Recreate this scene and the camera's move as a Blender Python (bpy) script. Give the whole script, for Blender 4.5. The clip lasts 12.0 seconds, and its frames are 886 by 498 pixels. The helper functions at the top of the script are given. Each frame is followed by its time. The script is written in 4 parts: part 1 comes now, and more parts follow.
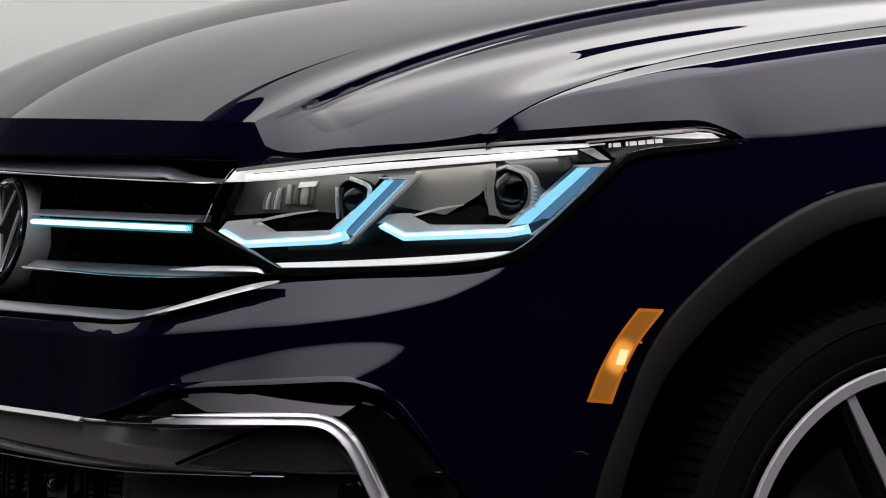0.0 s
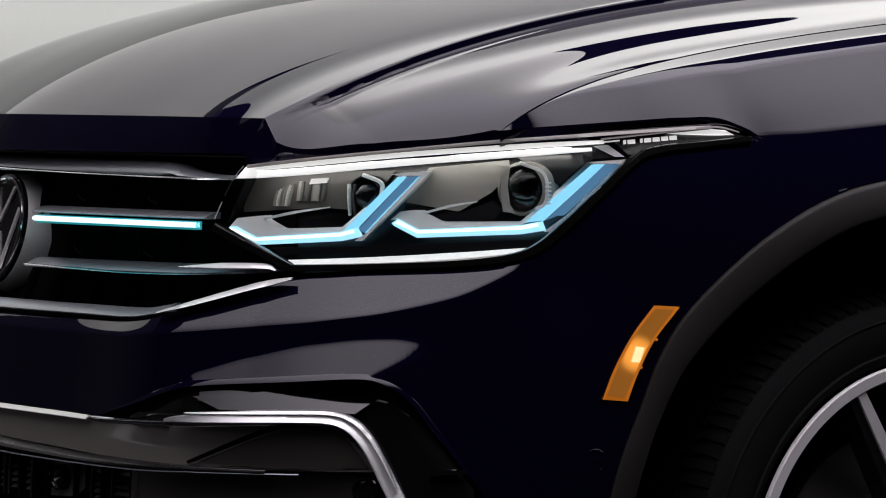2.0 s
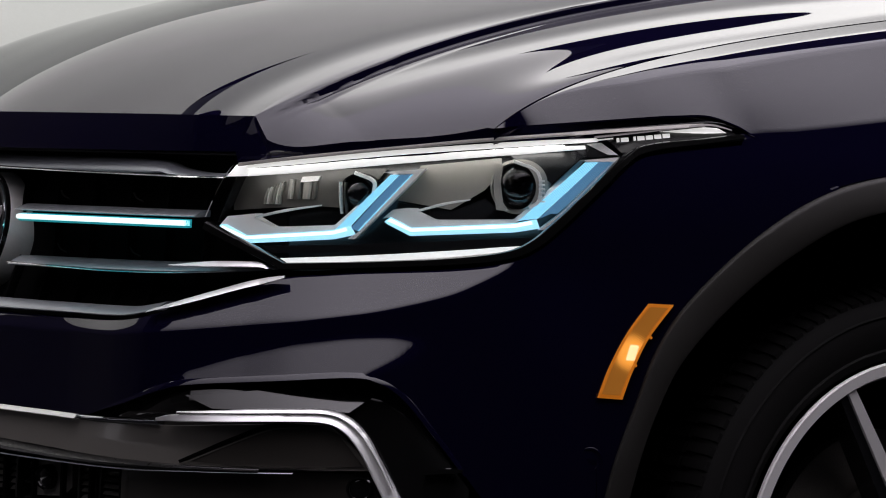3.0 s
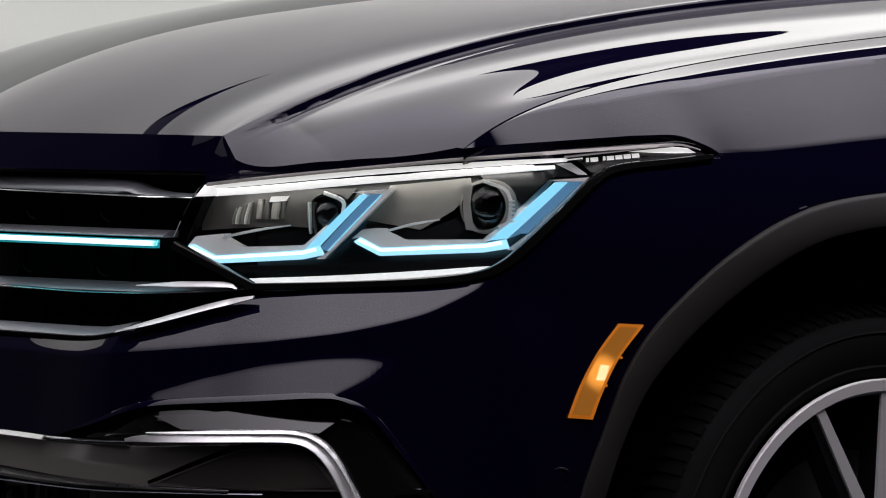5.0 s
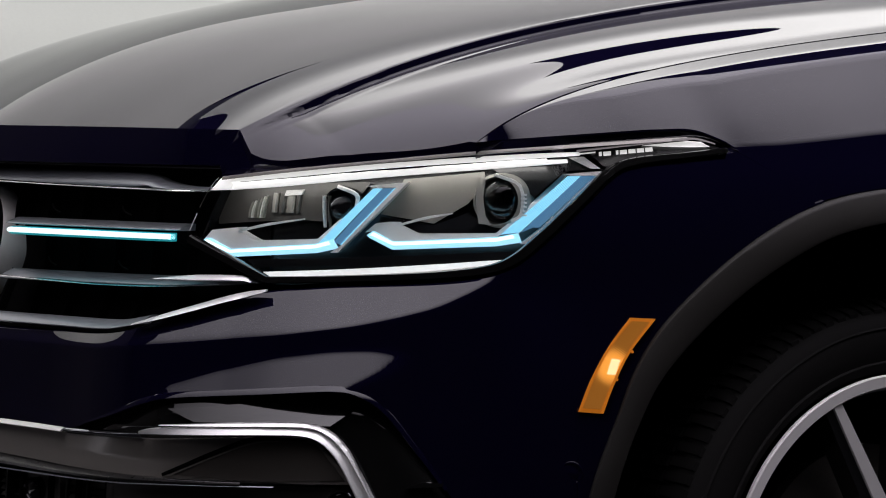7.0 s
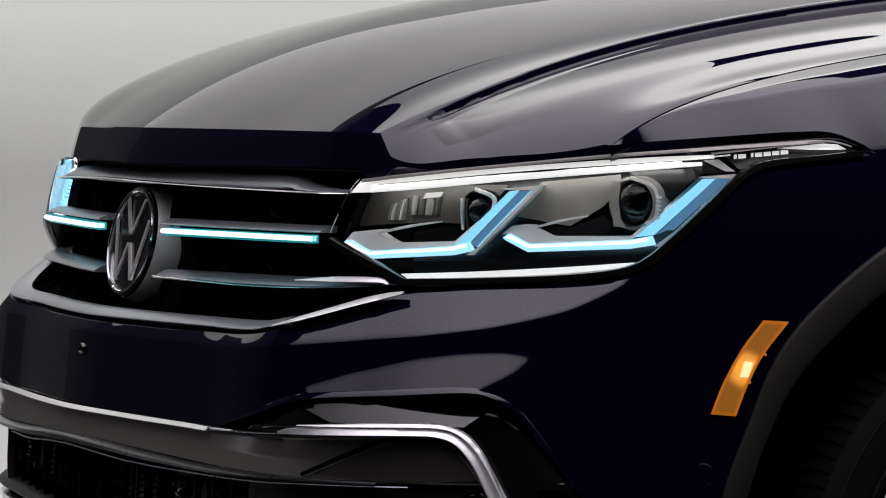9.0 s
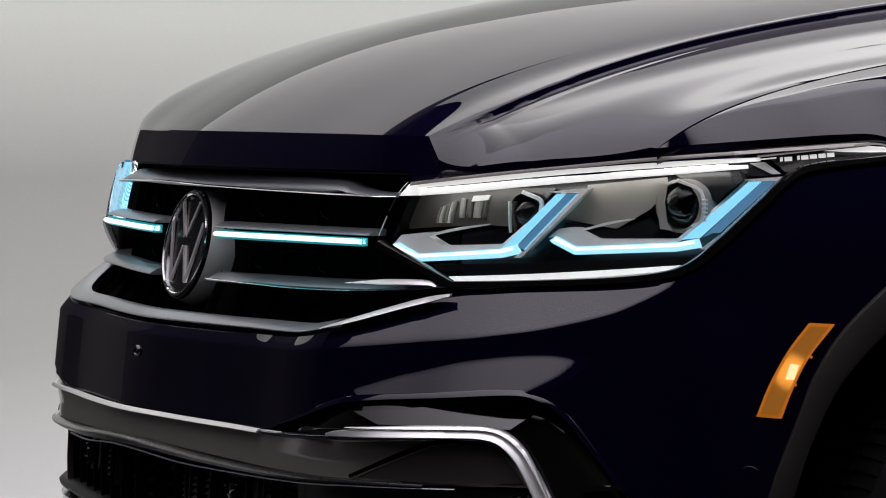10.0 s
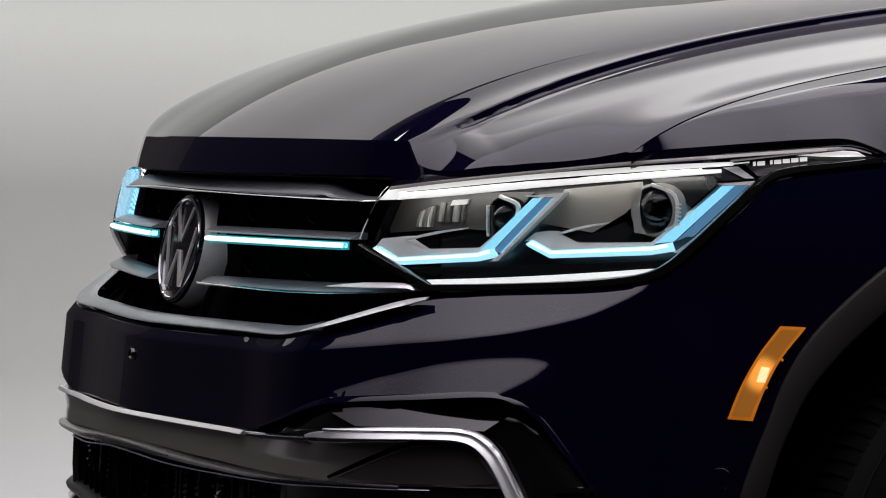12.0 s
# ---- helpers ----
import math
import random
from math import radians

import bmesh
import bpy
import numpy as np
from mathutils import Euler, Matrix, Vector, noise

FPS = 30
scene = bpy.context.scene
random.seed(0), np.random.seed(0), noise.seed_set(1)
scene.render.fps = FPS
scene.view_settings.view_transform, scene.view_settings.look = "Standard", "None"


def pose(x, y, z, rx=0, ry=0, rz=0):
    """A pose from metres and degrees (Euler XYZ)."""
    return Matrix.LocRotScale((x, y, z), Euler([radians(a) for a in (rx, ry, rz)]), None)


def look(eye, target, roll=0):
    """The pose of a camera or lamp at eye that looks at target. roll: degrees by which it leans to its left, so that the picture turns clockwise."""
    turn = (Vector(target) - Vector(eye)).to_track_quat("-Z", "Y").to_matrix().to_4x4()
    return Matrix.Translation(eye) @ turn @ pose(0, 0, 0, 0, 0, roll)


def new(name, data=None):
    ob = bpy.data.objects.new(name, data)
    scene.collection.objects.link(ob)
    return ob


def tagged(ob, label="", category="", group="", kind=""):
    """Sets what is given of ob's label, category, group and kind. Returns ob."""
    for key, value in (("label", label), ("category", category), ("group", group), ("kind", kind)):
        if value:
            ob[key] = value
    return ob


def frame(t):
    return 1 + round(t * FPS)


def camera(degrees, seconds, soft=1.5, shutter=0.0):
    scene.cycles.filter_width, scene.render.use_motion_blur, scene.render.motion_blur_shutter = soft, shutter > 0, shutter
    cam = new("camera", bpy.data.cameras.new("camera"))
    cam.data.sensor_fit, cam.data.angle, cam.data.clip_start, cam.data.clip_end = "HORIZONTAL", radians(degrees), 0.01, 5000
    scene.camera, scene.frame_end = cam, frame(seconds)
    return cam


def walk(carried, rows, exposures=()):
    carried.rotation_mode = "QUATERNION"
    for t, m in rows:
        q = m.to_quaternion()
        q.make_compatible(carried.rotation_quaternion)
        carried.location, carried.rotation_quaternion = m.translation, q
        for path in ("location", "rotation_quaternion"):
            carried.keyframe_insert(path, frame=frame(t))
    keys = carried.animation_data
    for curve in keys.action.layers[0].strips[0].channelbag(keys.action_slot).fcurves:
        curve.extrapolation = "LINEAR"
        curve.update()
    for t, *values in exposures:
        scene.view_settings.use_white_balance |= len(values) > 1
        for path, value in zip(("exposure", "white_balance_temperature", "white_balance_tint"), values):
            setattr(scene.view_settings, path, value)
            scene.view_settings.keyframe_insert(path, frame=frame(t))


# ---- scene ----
cam = camera(13.756, 12.0, soft=1.1)
PATH = [
    (0.0, -1.9011, -4.6522, 0.9473, 87.764, -0.137, -29.627),
    (0.5, -1.8858, -4.6619, 0.9455, 87.774, -0.140, -29.506),
    (1.0, -1.9132, -4.6412, 0.9447, 87.774, -0.170, -29.931),
    (1.5, -1.9637, -4.6038, 0.9446, 87.758, -0.204, -30.563),
    (2.0, -2.0225, -4.5603, 0.9448, 87.739, -0.242, -31.328),
    (2.5, -2.0789, -4.5183, 0.9451, 87.724, -0.279, -32.234),
    (4.5, -2.1759, -4.4418, 0.9463, 87.627, -0.254, -34.122),
    (4.6, -2.1742, -4.4427, 0.9464, 87.627, -0.254, -34.122),
    (4.7, -2.1719, -4.4440, 0.9466, 88.000, -0.278, -34.382),
    (5.0, -2.1619, -4.4504, 0.9469, 87.990, -0.274, -34.158),
    (5.5, -2.1355, -4.4682, 0.9478, 87.974, -0.268, -33.783),
    (6.0, -2.0996, -4.4933, 0.9492, 87.905, -0.248, -33.321),
    (6.5, -2.0573, -4.5233, 0.9511, 87.852, -0.254, -32.613),
    (8.5, -1.8824, -4.6520, 0.9643, 87.697, -0.187, -27.998),
    (9.0, -1.8467, -4.6792, 0.9683, 87.667, -0.134, -26.915),
    (9.5, -1.8152, -4.7037, 0.9719, 87.647, -0.067, -25.975),
    (10.0, -1.7867, -4.7263, 0.9747, 87.638, -0.016, -25.242),
    (10.5, -1.7588, -4.7487, 0.9757, 87.645, 0.021, -24.697),
    (11.0, -1.7282, -4.7733, 0.9743, 87.690, 0.026, -24.290),
    (11.5, -1.6906, -4.8037, 0.9692, 87.768, -0.003, -23.863),
    (12.0, -1.6408, -4.8437, 0.9591, 87.910, -0.030, -23.329),
]
walk(cam, [(t, pose(x, y, z, a, b, c)) for t, x, y, z, a, b, c in PATH])

# ---- world: an unlit studio, so only a trace of grey comes from outside the set ----
world = bpy.data.worlds.new("studio_dark")
world.use_nodes = True
scene.world = world
world.node_tree.nodes["Background"].inputs[0].default_value = (.012, .012, .014, 1)
world.node_tree.nodes["Background"].inputs[1].default_value = 1.0
scene.view_settings.exposure = 0.0


# ---- the car's plan: half outline of the nose seen from above, centre to flank ----
NOSE = [(.030, 0), (.044, .15), (.070, .30), (.108, .48), (.176, .60), (.270, .69),
        (.370, .77), (.480, .835), (.600, .885), (.760, .916), (.950, .928), (1.40, .930)]
# how far the skin stands out (+) or in (-) from that outline, by height
SWELL = [(.20, .03), (.34, .060), (.42, .072), (.50, .068), (.56, .060), (.63, .047), (.69, .026), (.74, .004), (.80, 0), (.86, -.012), (.93, -.030), (1.05, -.07)]

FLANK = [(.20, .02), (.34, .045), (.42, .050), (.50, .048), (.56, .043), (.63, .036), (.69, .029), (.74, .024), (.80, .017), (.86, .003), (.90, -.012), (.95, -.032)]


# how much fuller the bumper's corners are than the lamps above them, by height
FULL = [(.46, 0), (.52, .002), (.545, .010), (.56, .022), (.60, .031), (.65, .040), (.68, .026), (.70, .010), (.72, 0), (1.0, 0)]


def spline(points, n=24):
    """A centripetal-free Catmull-Rom line through the points, n steps a span."""
    p = np.array(points, float)
    p = np.vstack([2 * p[0] - p[1], p, 2 * p[-1] - p[-2]])
    t = np.linspace(0, 1, n, endpoint=False)[:, None]
    out = []
    for a, b, c, d in zip(p, p[1:], p[2:], p[3:]):
        out.append(.5 * (2 * b + (c - a) * t + (2 * a - 5 * b + 4 * c - d) * t ** 2 + (3 * b - a - 3 * c + d) * t ** 3))
    return np.vstack(out + [p[-2:-1]])


_plan = spline([(x, -y) for x, y in NOSE[2:0:-1]] + NOSE)[2 * 24:]
_arc = np.concatenate([[0], np.cumsum(np.hypot(*np.diff(_plan, axis=0).T))])


def smooth(table, v):
    """A smooth curve through a table of (v, value)."""
    a = spline(table, 16)
    return np.interp(v, a[:, 0], a[:, 1])


def swell(s, z):
    """How far the skin stands out at arc length s and height z: the nose's profile passing into the flank's."""
    k = np.clip((np.abs(s) - .80) / .28, 0, 1)
    k = k * k * (3 - 2 * k)
    full = np.interp(z, *np.array(FULL).T) * np.exp(-((np.abs(s) - .52) / .15) ** 2)
    return (1 - k) * smooth(SWELL, z) + k * smooth(FLANK, z) + full


def skin(s, z, out=0.0, side=-1):
    """The point of the nose at arc length s from the centre and height z, pushed out by out; side -1 is the near flank."""
    s, z = np.broadcast_arrays(np.asarray(s, float), np.asarray(z, float))
    q = np.sign(s + 1e-12)
    a = np.abs(s)
    x, y = np.interp(a, _arc, _plan[:, 0]), np.interp(a, _arc, _plan[:, 1])
    e = .02
    tx = np.interp(a + e, _arc, _plan[:, 0]) - np.interp(np.maximum(a - e, 0), _arc, _plan[:, 0])
    ty = np.interp(a + e, _arc, _plan[:, 1]) - np.interp(np.maximum(a - e, 0), _arc, _plan[:, 1])
    tx = np.where(a < e, tx * a / e, tx)
    k = np.hypot(tx, ty)
    o = swell(a, z) + out
    return np.stack([x - o * ty / k, side * q * (y + o * tx / k), z + 0 * x], -1)


# ---- materials ----
def material(name, color, rough=.5, metal=0.0, coat=0.0, coat_rough=.03, grain=0.0, grain_size=200.0, vary=0.0, vary_size=8.0, bump=0.0, bump_size=300.0, ior=1.5, transmission=0.0, emit=None, power=0.0, specular=.5, flake=0.0):
    m = bpy.data.materials.new(name)
    m.use_nodes = True
    nt = m.node_tree
    b = nt.nodes["Principled BSDF"]

    def put(k, v):
        b.inputs[k].default_value = v

    put("Base Color", (*color, 1)), put("Roughness", rough), put("Metallic", metal), put("IOR", ior)
    put("Coat Weight", coat), put("Coat Roughness", coat_rough), put("Transmission Weight", transmission), put("Specular IOR Level", specular)
    if emit:
        put("Emission Color", (*emit, 1)), put("Emission Strength", power)
    co = nt.nodes.new("ShaderNodeTexCoord")

    def noise_node(scale, detail=3.0):
        n = nt.nodes.new("ShaderNodeTexNoise")
        n.inputs["Scale"].default_value, n.inputs["Detail"].default_value = scale, detail
        nt.links.new(co.outputs["Object"], n.inputs["Vector"])
        return n

    if vary or grain or flake:
        mix = nt.nodes.new("ShaderNodeMixRGB")
        mix.blend_type = "MULTIPLY"
        mix.inputs[0].default_value = 1
        mix.inputs[1].default_value = (*color, 1)
        big, fine = noise_node(vary_size), noise_node(grain_size, 1.0)
        add = nt.nodes.new("ShaderNodeMath")
        add.operation = "MULTIPLY_ADD"
        add.inputs[1].default_value, add.inputs[2].default_value = 2 * vary, 1 - vary
        nt.links.new(big.outputs["Fac"], add.inputs[0])
        ad2 = nt.nodes.new("ShaderNodeMath")
        ad2.operation = "MULTIPLY_ADD"
        ad2.inputs[1].default_value, ad2.inputs[2].default_value = 2 * grain, 1 - grain
        nt.links.new(fine.outputs["Fac"], ad2.inputs[0])
        mul = nt.nodes.new("ShaderNodeMath")
        mul.operation = "MULTIPLY"
        nt.links.new(add.outputs[0], mul.inputs[0]), nt.links.new(ad2.outputs[0], mul.inputs[1])
        nt.links.new(mul.outputs[0], mix.inputs[2]), nt.links.new(mix.outputs[0], b.inputs["Base Color"])
        ro = nt.nodes.new("ShaderNodeMath")
        ro.operation = "MULTIPLY_ADD"
        ro.inputs[1].default_value, ro.inputs[2].default_value = .5 * rough * (vary + grain), rough * (1 - .25 * (vary + grain))
        nt.links.new(fine.outputs["Fac"], ro.inputs[0]), nt.links.new(ro.outputs[0], b.inputs["Roughness"])
    if bump:
        n, bm = noise_node(bump_size, 2.0), nt.nodes.new("ShaderNodeBump")
        bm.inputs["Strength"].default_value, bm.inputs["Distance"].default_value = bump, .0008
        nt.links.new(n.outputs["Fac"], bm.inputs["Height"]), nt.links.new(bm.outputs[0], b.inputs["Normal"])
    return m


paint = material("navy_paint", (.0025, .0018, .0108), .35, 0.0, coat=1.0, coat_rough=.012, grain=.5, grain_size=2500, vary=.08, specular=0.0)
gloss_black = material("gloss_black", (.006, .006, .006), .08, coat=.6, vary=.15, grain=.1, grain_size=900)
satin_grey = material("satin_grey_trim", (.17, .160, .143), .28, 0.0, coat=1.0, coat_rough=.12, vary=.08, grain=.12, grain_size=1500)
chrome = material("chrome", (.86, .86, .87), .12, 1.0, vary=.03, grain=.03, grain_size=900)
dark_chrome = material("dark_chrome", (.62, .64, .68), .15, 1.0, vary=.05, grain=.05, grain_size=900)
bar_satin = material("bar_satin_chrome", (.34, .36, .385), .30, .75, vary=.05, grain=.05, grain_size=900)
bright_metal = material("bright_satin_metal", (.97, .975, .96), .38, .8, vary=.03, grain=.03, grain_size=900)
plastic = material("grained_black_plastic", (.005, .0048, .0045), .55, vary=.15, grain=.25, grain_size=700, bump=.35, bump_size=900)
cladding = material("grey_black_cladding", (.016, .0147, .0128), .60, specular=.3, vary=.12, grain=.25, grain_size=800, bump=.3, bump_size=1100)
void = material("unlit_black", (.0025, .0025, .0025), .9, vary=.2, grain=.1, specular=.05)
rubber = material("tyre_rubber", (.0052, .0049, .0047), .75, specular=.2, vary=.2, grain=.3, grain_size=400, bump=.25, bump_size=500)
alloy = material("machined_alloy", (.97, .96, .94), .42, .15, vary=.05, grain=.08, grain_size=1200)
wheel_black = material("wheel_black", (.010, .010, .011), .16, coat=.5, vary=.1, grain=.1)
brake_iron = material("brake_iron", (.34, .32, .29), .45, .35, vary=.25, vary_size=30, grain=.3, grain_size=500)
cyc = material("painted_cyc", (.60, .61, .60), .75, vary=.03, vary_size=.6, grain=.03, grain_size=60)
grey_cloth = material("dark_grey_cloth", (.05, .048, .046), .95, vary=.1, vary_size=1.5, grain=.1, specular=.05)
black_cloth = material("black_cloth", (.006, .006, .007), .95, vary=.2, vary_size=3, grain=.2, specular=.05)
studio_wall = material("studio_wall", (.030, .030, .032), .8, vary=.1, vary_size=1.0, grain=.1)


# ---- mesh helpers ----
def link_mesh(name, verts, faces, mat, parent=None, label="", sharp=35, flat=False):
    me = bpy.data.meshes.new(name)
    me.from_pydata([tuple(map(float, v)) for v in verts], [], faces)
    me.validate()
    bm = bmesh.new()
    bm.from_mesh(me)
    bmesh.ops.remove_doubles(bm, verts=bm.verts, dist=1e-5)
    bmesh.ops.recalc_face_normals(bm, faces=bm.faces)
    bm.to_mesh(me)
    bm.free()
    me.materials.append(mat)
    if not flat:
        me.polygons.foreach_set("use_smooth", [True] * len(me.polygons))
        me.set_sharp_from_angle(angle=radians(sharp))
    ob = new(name, me)
    ob.parent = parent
    if label:
        tagged(ob, label)
    return ob


def grid_faces(n, m, base=0, wrap=False):
    f = []
    for i in range(n - 1):
        for j in range(m if wrap else m - 1):
            k = (j + 1) % m
            f.append((base + i * m + j, base + (i + 1) * m + j, base + (i + 1) * m + k, base + i * m + k))
    return f


def sheet(name, grid, mat, parent=None, label="", sharp=35):
    g = np.asarray(grid)
    n, m = g.shape[:2]
    return link_mesh(name, g.reshape(-1, 3), grid_faces(n, m), mat, parent, label, sharp)


def flip(grid):
    """The same grid on the other flank of the car."""
    return np.asarray(grid) * (1, -1, 1)


def cosine(n, a=0.0, b=1.0):
    return a + (b - a) * (1 - np.cos(np.linspace(0, np.pi, n))) / 2


def patch(name, s, low, high, mat, parent, out=0.0, rows=24, flange=.014, label="", side=-1, shape=None, round_edge=.003):
    """A panel on the nose's skin between the heights low(s) and high(s), its edges turned in by flange."""
    s = np.asarray(s, float)
    lo = np.array([low(v) for v in s]) if callable(low) else smooth(low, s)
    hi = np.array([high(v) for v in s]) if callable(high) else smooth(high, s)
    hi = np.maximum(hi, lo + .002)
    v = np.linspace(0, 1, rows)
    z = lo[:, None] + (hi - lo)[:, None] * v[None]
    o = np.full_like(z, out) + (shape(s[:, None], z) if shape else 0)
    g = skin(s[:, None], z, o, side)
    ends = []
    for k, dz in ((0, -1), (-1, 1)):
        a = skin(s, z[:, k] + dz * round_edge * .3, o[:, k] - round_edge, side)
        b = skin(s, z[:, k] + dz * round_edge * .3, o[:, k] - flange, side)
        ends.append((a, b))
    g = np.concatenate([ends[0][1][:, None], ends[0][0][:, None], g, ends[1][0][:, None], ends[1][1][:, None]], 1)
    return sheet(name, g, mat, parent, label)


# bar sections: height across, depth out of the face
SECTION = {"round": [(-.5, -1), (-.5, -.25), (-.40, -.05), (-.2, .06), (.0, .08), (.2, .06), (.40, -.05), (.5, -.25), (.5, -1)],
           "blade": [(-.5, -1), (-.5, -.16), (-.46, -.05), (-.36, 0), (-.26, -.02), (.10, -.26), (.40, -.50), (.5, -.62), (.5, -1)],
           "lip": [(-.5, -1), (-.5, -.3), (-.42, .05), (-.2, .2), (.05, .22), (.3, .10), (.5, -.2), (.5, -1)]}


def bar(name, s, z, height, depth, mat, parent, out=0.0, label="", side=-1, shape="round"):
    """A bar that runs along the skin: heights z(s), rounded box section height by depth."""
    s = np.asarray(s, float)
    sec = SECTION[shape]
    zc = smooth(z, s) if isinstance(z, list) else np.full_like(s, z)
    h = smooth(height, s) if isinstance(height, list) else np.full_like(s, height)
    g = np.stack([skin(s, zc + a * h, out + b * depth, side) for a, b in sec], 1)
    n, m = g.shape[:2]
    caps = [tuple(range(m)), tuple((n - 1) * m + k for k in range(m))[::-1]]
    return link_mesh(name, g.reshape(-1, 3), grid_faces(n, m) + [tuple((i * m + m - 1, (i + 1) * m + m - 1, (i + 1) * m, i * m)) for i in range(n - 1)] + caps, mat, parent, label, 40)


def ribbon(name, pts, width, depth, mat, parent, out=0.0, label="", side=-1, steps=10, bevel=.25, lean=0.0):
    """A raised strip along a line of (s, z) on the skin, width across and depth proud of out."""
    p = spline(pts, steps) if steps else np.array(pts, float)
    t = np.gradient(p, axis=0)
    t /= np.linalg.norm(t, axis=1)[:, None] + 1e-9
    nrm = np.stack([-t[:, 1], t[:, 0]], 1)
    out = out(p[:, 0]) if callable(out) else out
    w = np.interp(np.linspace(0, 1, len(p)), np.linspace(0, 1, len(width)), width) if isinstance(width, (list, tuple)) else np.full(len(p), width)
    sec = [(-.5, 0), (-.5, 1 - bevel), (-.5 + bevel * .5, 1), (.5 - bevel * .5, 1), (.5, 1 - bevel), (.5, 0)]
    g = []
    for a, b in sec:
        q = p + nrm * (a * w)[:, None]
        g.append(skin(q[:, 0], q[:, 1], out + b * depth - lean * (a + .5) * w, side))
    g = np.stack(g, 1)
    n, m = g.shape[:2]
    f = grid_faces(n, m, 0, True) + [tuple(range(m)), tuple((n - 1) * m + k for k in range(m))]
    return link_mesh(name, g.reshape(-1, 3), f, mat, parent, label, 30)


def slab(name, outline, thick, mat, parent, out=0.0, label="", side=-1, bevel=.0):
    """A flat-sided plate on the skin: outline in (s, z), its outer face at out, thick deep."""
    p = np.array(outline, float)
    n = len(p)
    c = p.mean(0)
    inn = c + (p - c) * (1 - bevel)
    front, mid, back = skin(inn[:, 0], inn[:, 1], out, side), skin(p[:, 0], p[:, 1], out - min(thick * .3, .002) * (bevel > 0), side), skin(p[:, 0], p[:, 1], out - thick, side)
    v = np.concatenate([front, mid, back])
    f = [tuple(range(n)), tuple(range(2 * n, 3 * n))[::-1]]
    for k in range(2):
        f += [(k * n + i, k * n + (i + 1) % n, (k + 1) * n + (i + 1) % n, (k + 1) * n + i) for i in range(n)]
    return link_mesh(name, v, f, mat, parent, label, 25)


def lathe(name, profile, mat, parent, place, n=48, label="", sharp=30):
    """Turns (radius, height) round the local z of place."""
    a = np.linspace(0, 2 * np.pi, n, endpoint=False)
    v, f = [], []
    for r, h in profile:
        v += [place @ Vector((r * np.cos(k), r * np.sin(k), h)) for k in a]
    f = grid_faces(len(profile), n, 0, True)
    return link_mesh(name, v, f, mat, parent, label, sharp)


def empty(name, label, category, group="", kind="", at=(0, 0, 0)):
    ob = new(name)
    ob.empty_display_size = .1
    ob.location = at
    return tagged(ob, label, category, group, kind)


# ---- studio: one swept sheet of floor and back wall, dark side walls, light banks overhead ----
def studio():
    prof = [(-14, 0), (-4, 0), (0, 0), (4, 0), (8, 0)] + [(8 + 6 * math.sin(a), 6 - 6 * math.cos(a)) for a in np.linspace(.05, math.pi / 2, 24)] + [(14, 8), (14, 10), (14, 13)]
    xs = np.linspace(-26, 30, 15)
    g = np.array([[(x, y, z) for y, z in prof] for x in xs])
    # black sheet added over the unseen near floor to darken low reflections
    cloth = [[(x + .05 * math.sin(y * 3), y + .04 * math.sin(x * 2.1), .004 + .002 * math.sin(x * 3 + y * 2)) for y in np.linspace(-13.5, 1.25, 40)] for x in np.linspace(-16, 16, 80)]
    tagged(sheet("floor_flag", cloth, black_cloth), "black cloth added on the unseen floor under the car to darken the paint's reflections", "floor cloth", kind="structure")
    tagged(sheet("ground", g, cyc), "pale grey painted studio floor sweeping up into the back wall", "studio floor", kind="structure")

    def wall(name, x0, x1, y0, y1, z0, z1, label):
        v = [(x, y, z) for z in (z0, z1) for x, y in ((x0, y0), (x1, y0), (x1, y1), (x0, y1))]
        f = [(0, 3, 2, 1), (4, 5, 6, 7)] + [(i, (i + 1) % 4, 4 + (i + 1) % 4, 4 + i) for i in range(4)]
        tagged(link_mesh(name, v, f, studio_wall, flat=True), label, "wall", kind="structure")

    wall("wall_west", -26.3, -26, -14, 14, -.1, 13, "dark grey studio wall left unlit")
    wall("wall_east", 30, 30.3, -14, 14, -.1, 13, "dark grey studio wall left unlit")
    wall("wall_south", -26, 30, -14.3, -14, -.1, 13, "dark grey studio wall left unlit")
    wall("ceiling", -26.3, 30.3, -14.3, 14.3, 13, 13.3, "dark grey studio ceiling left unlit")


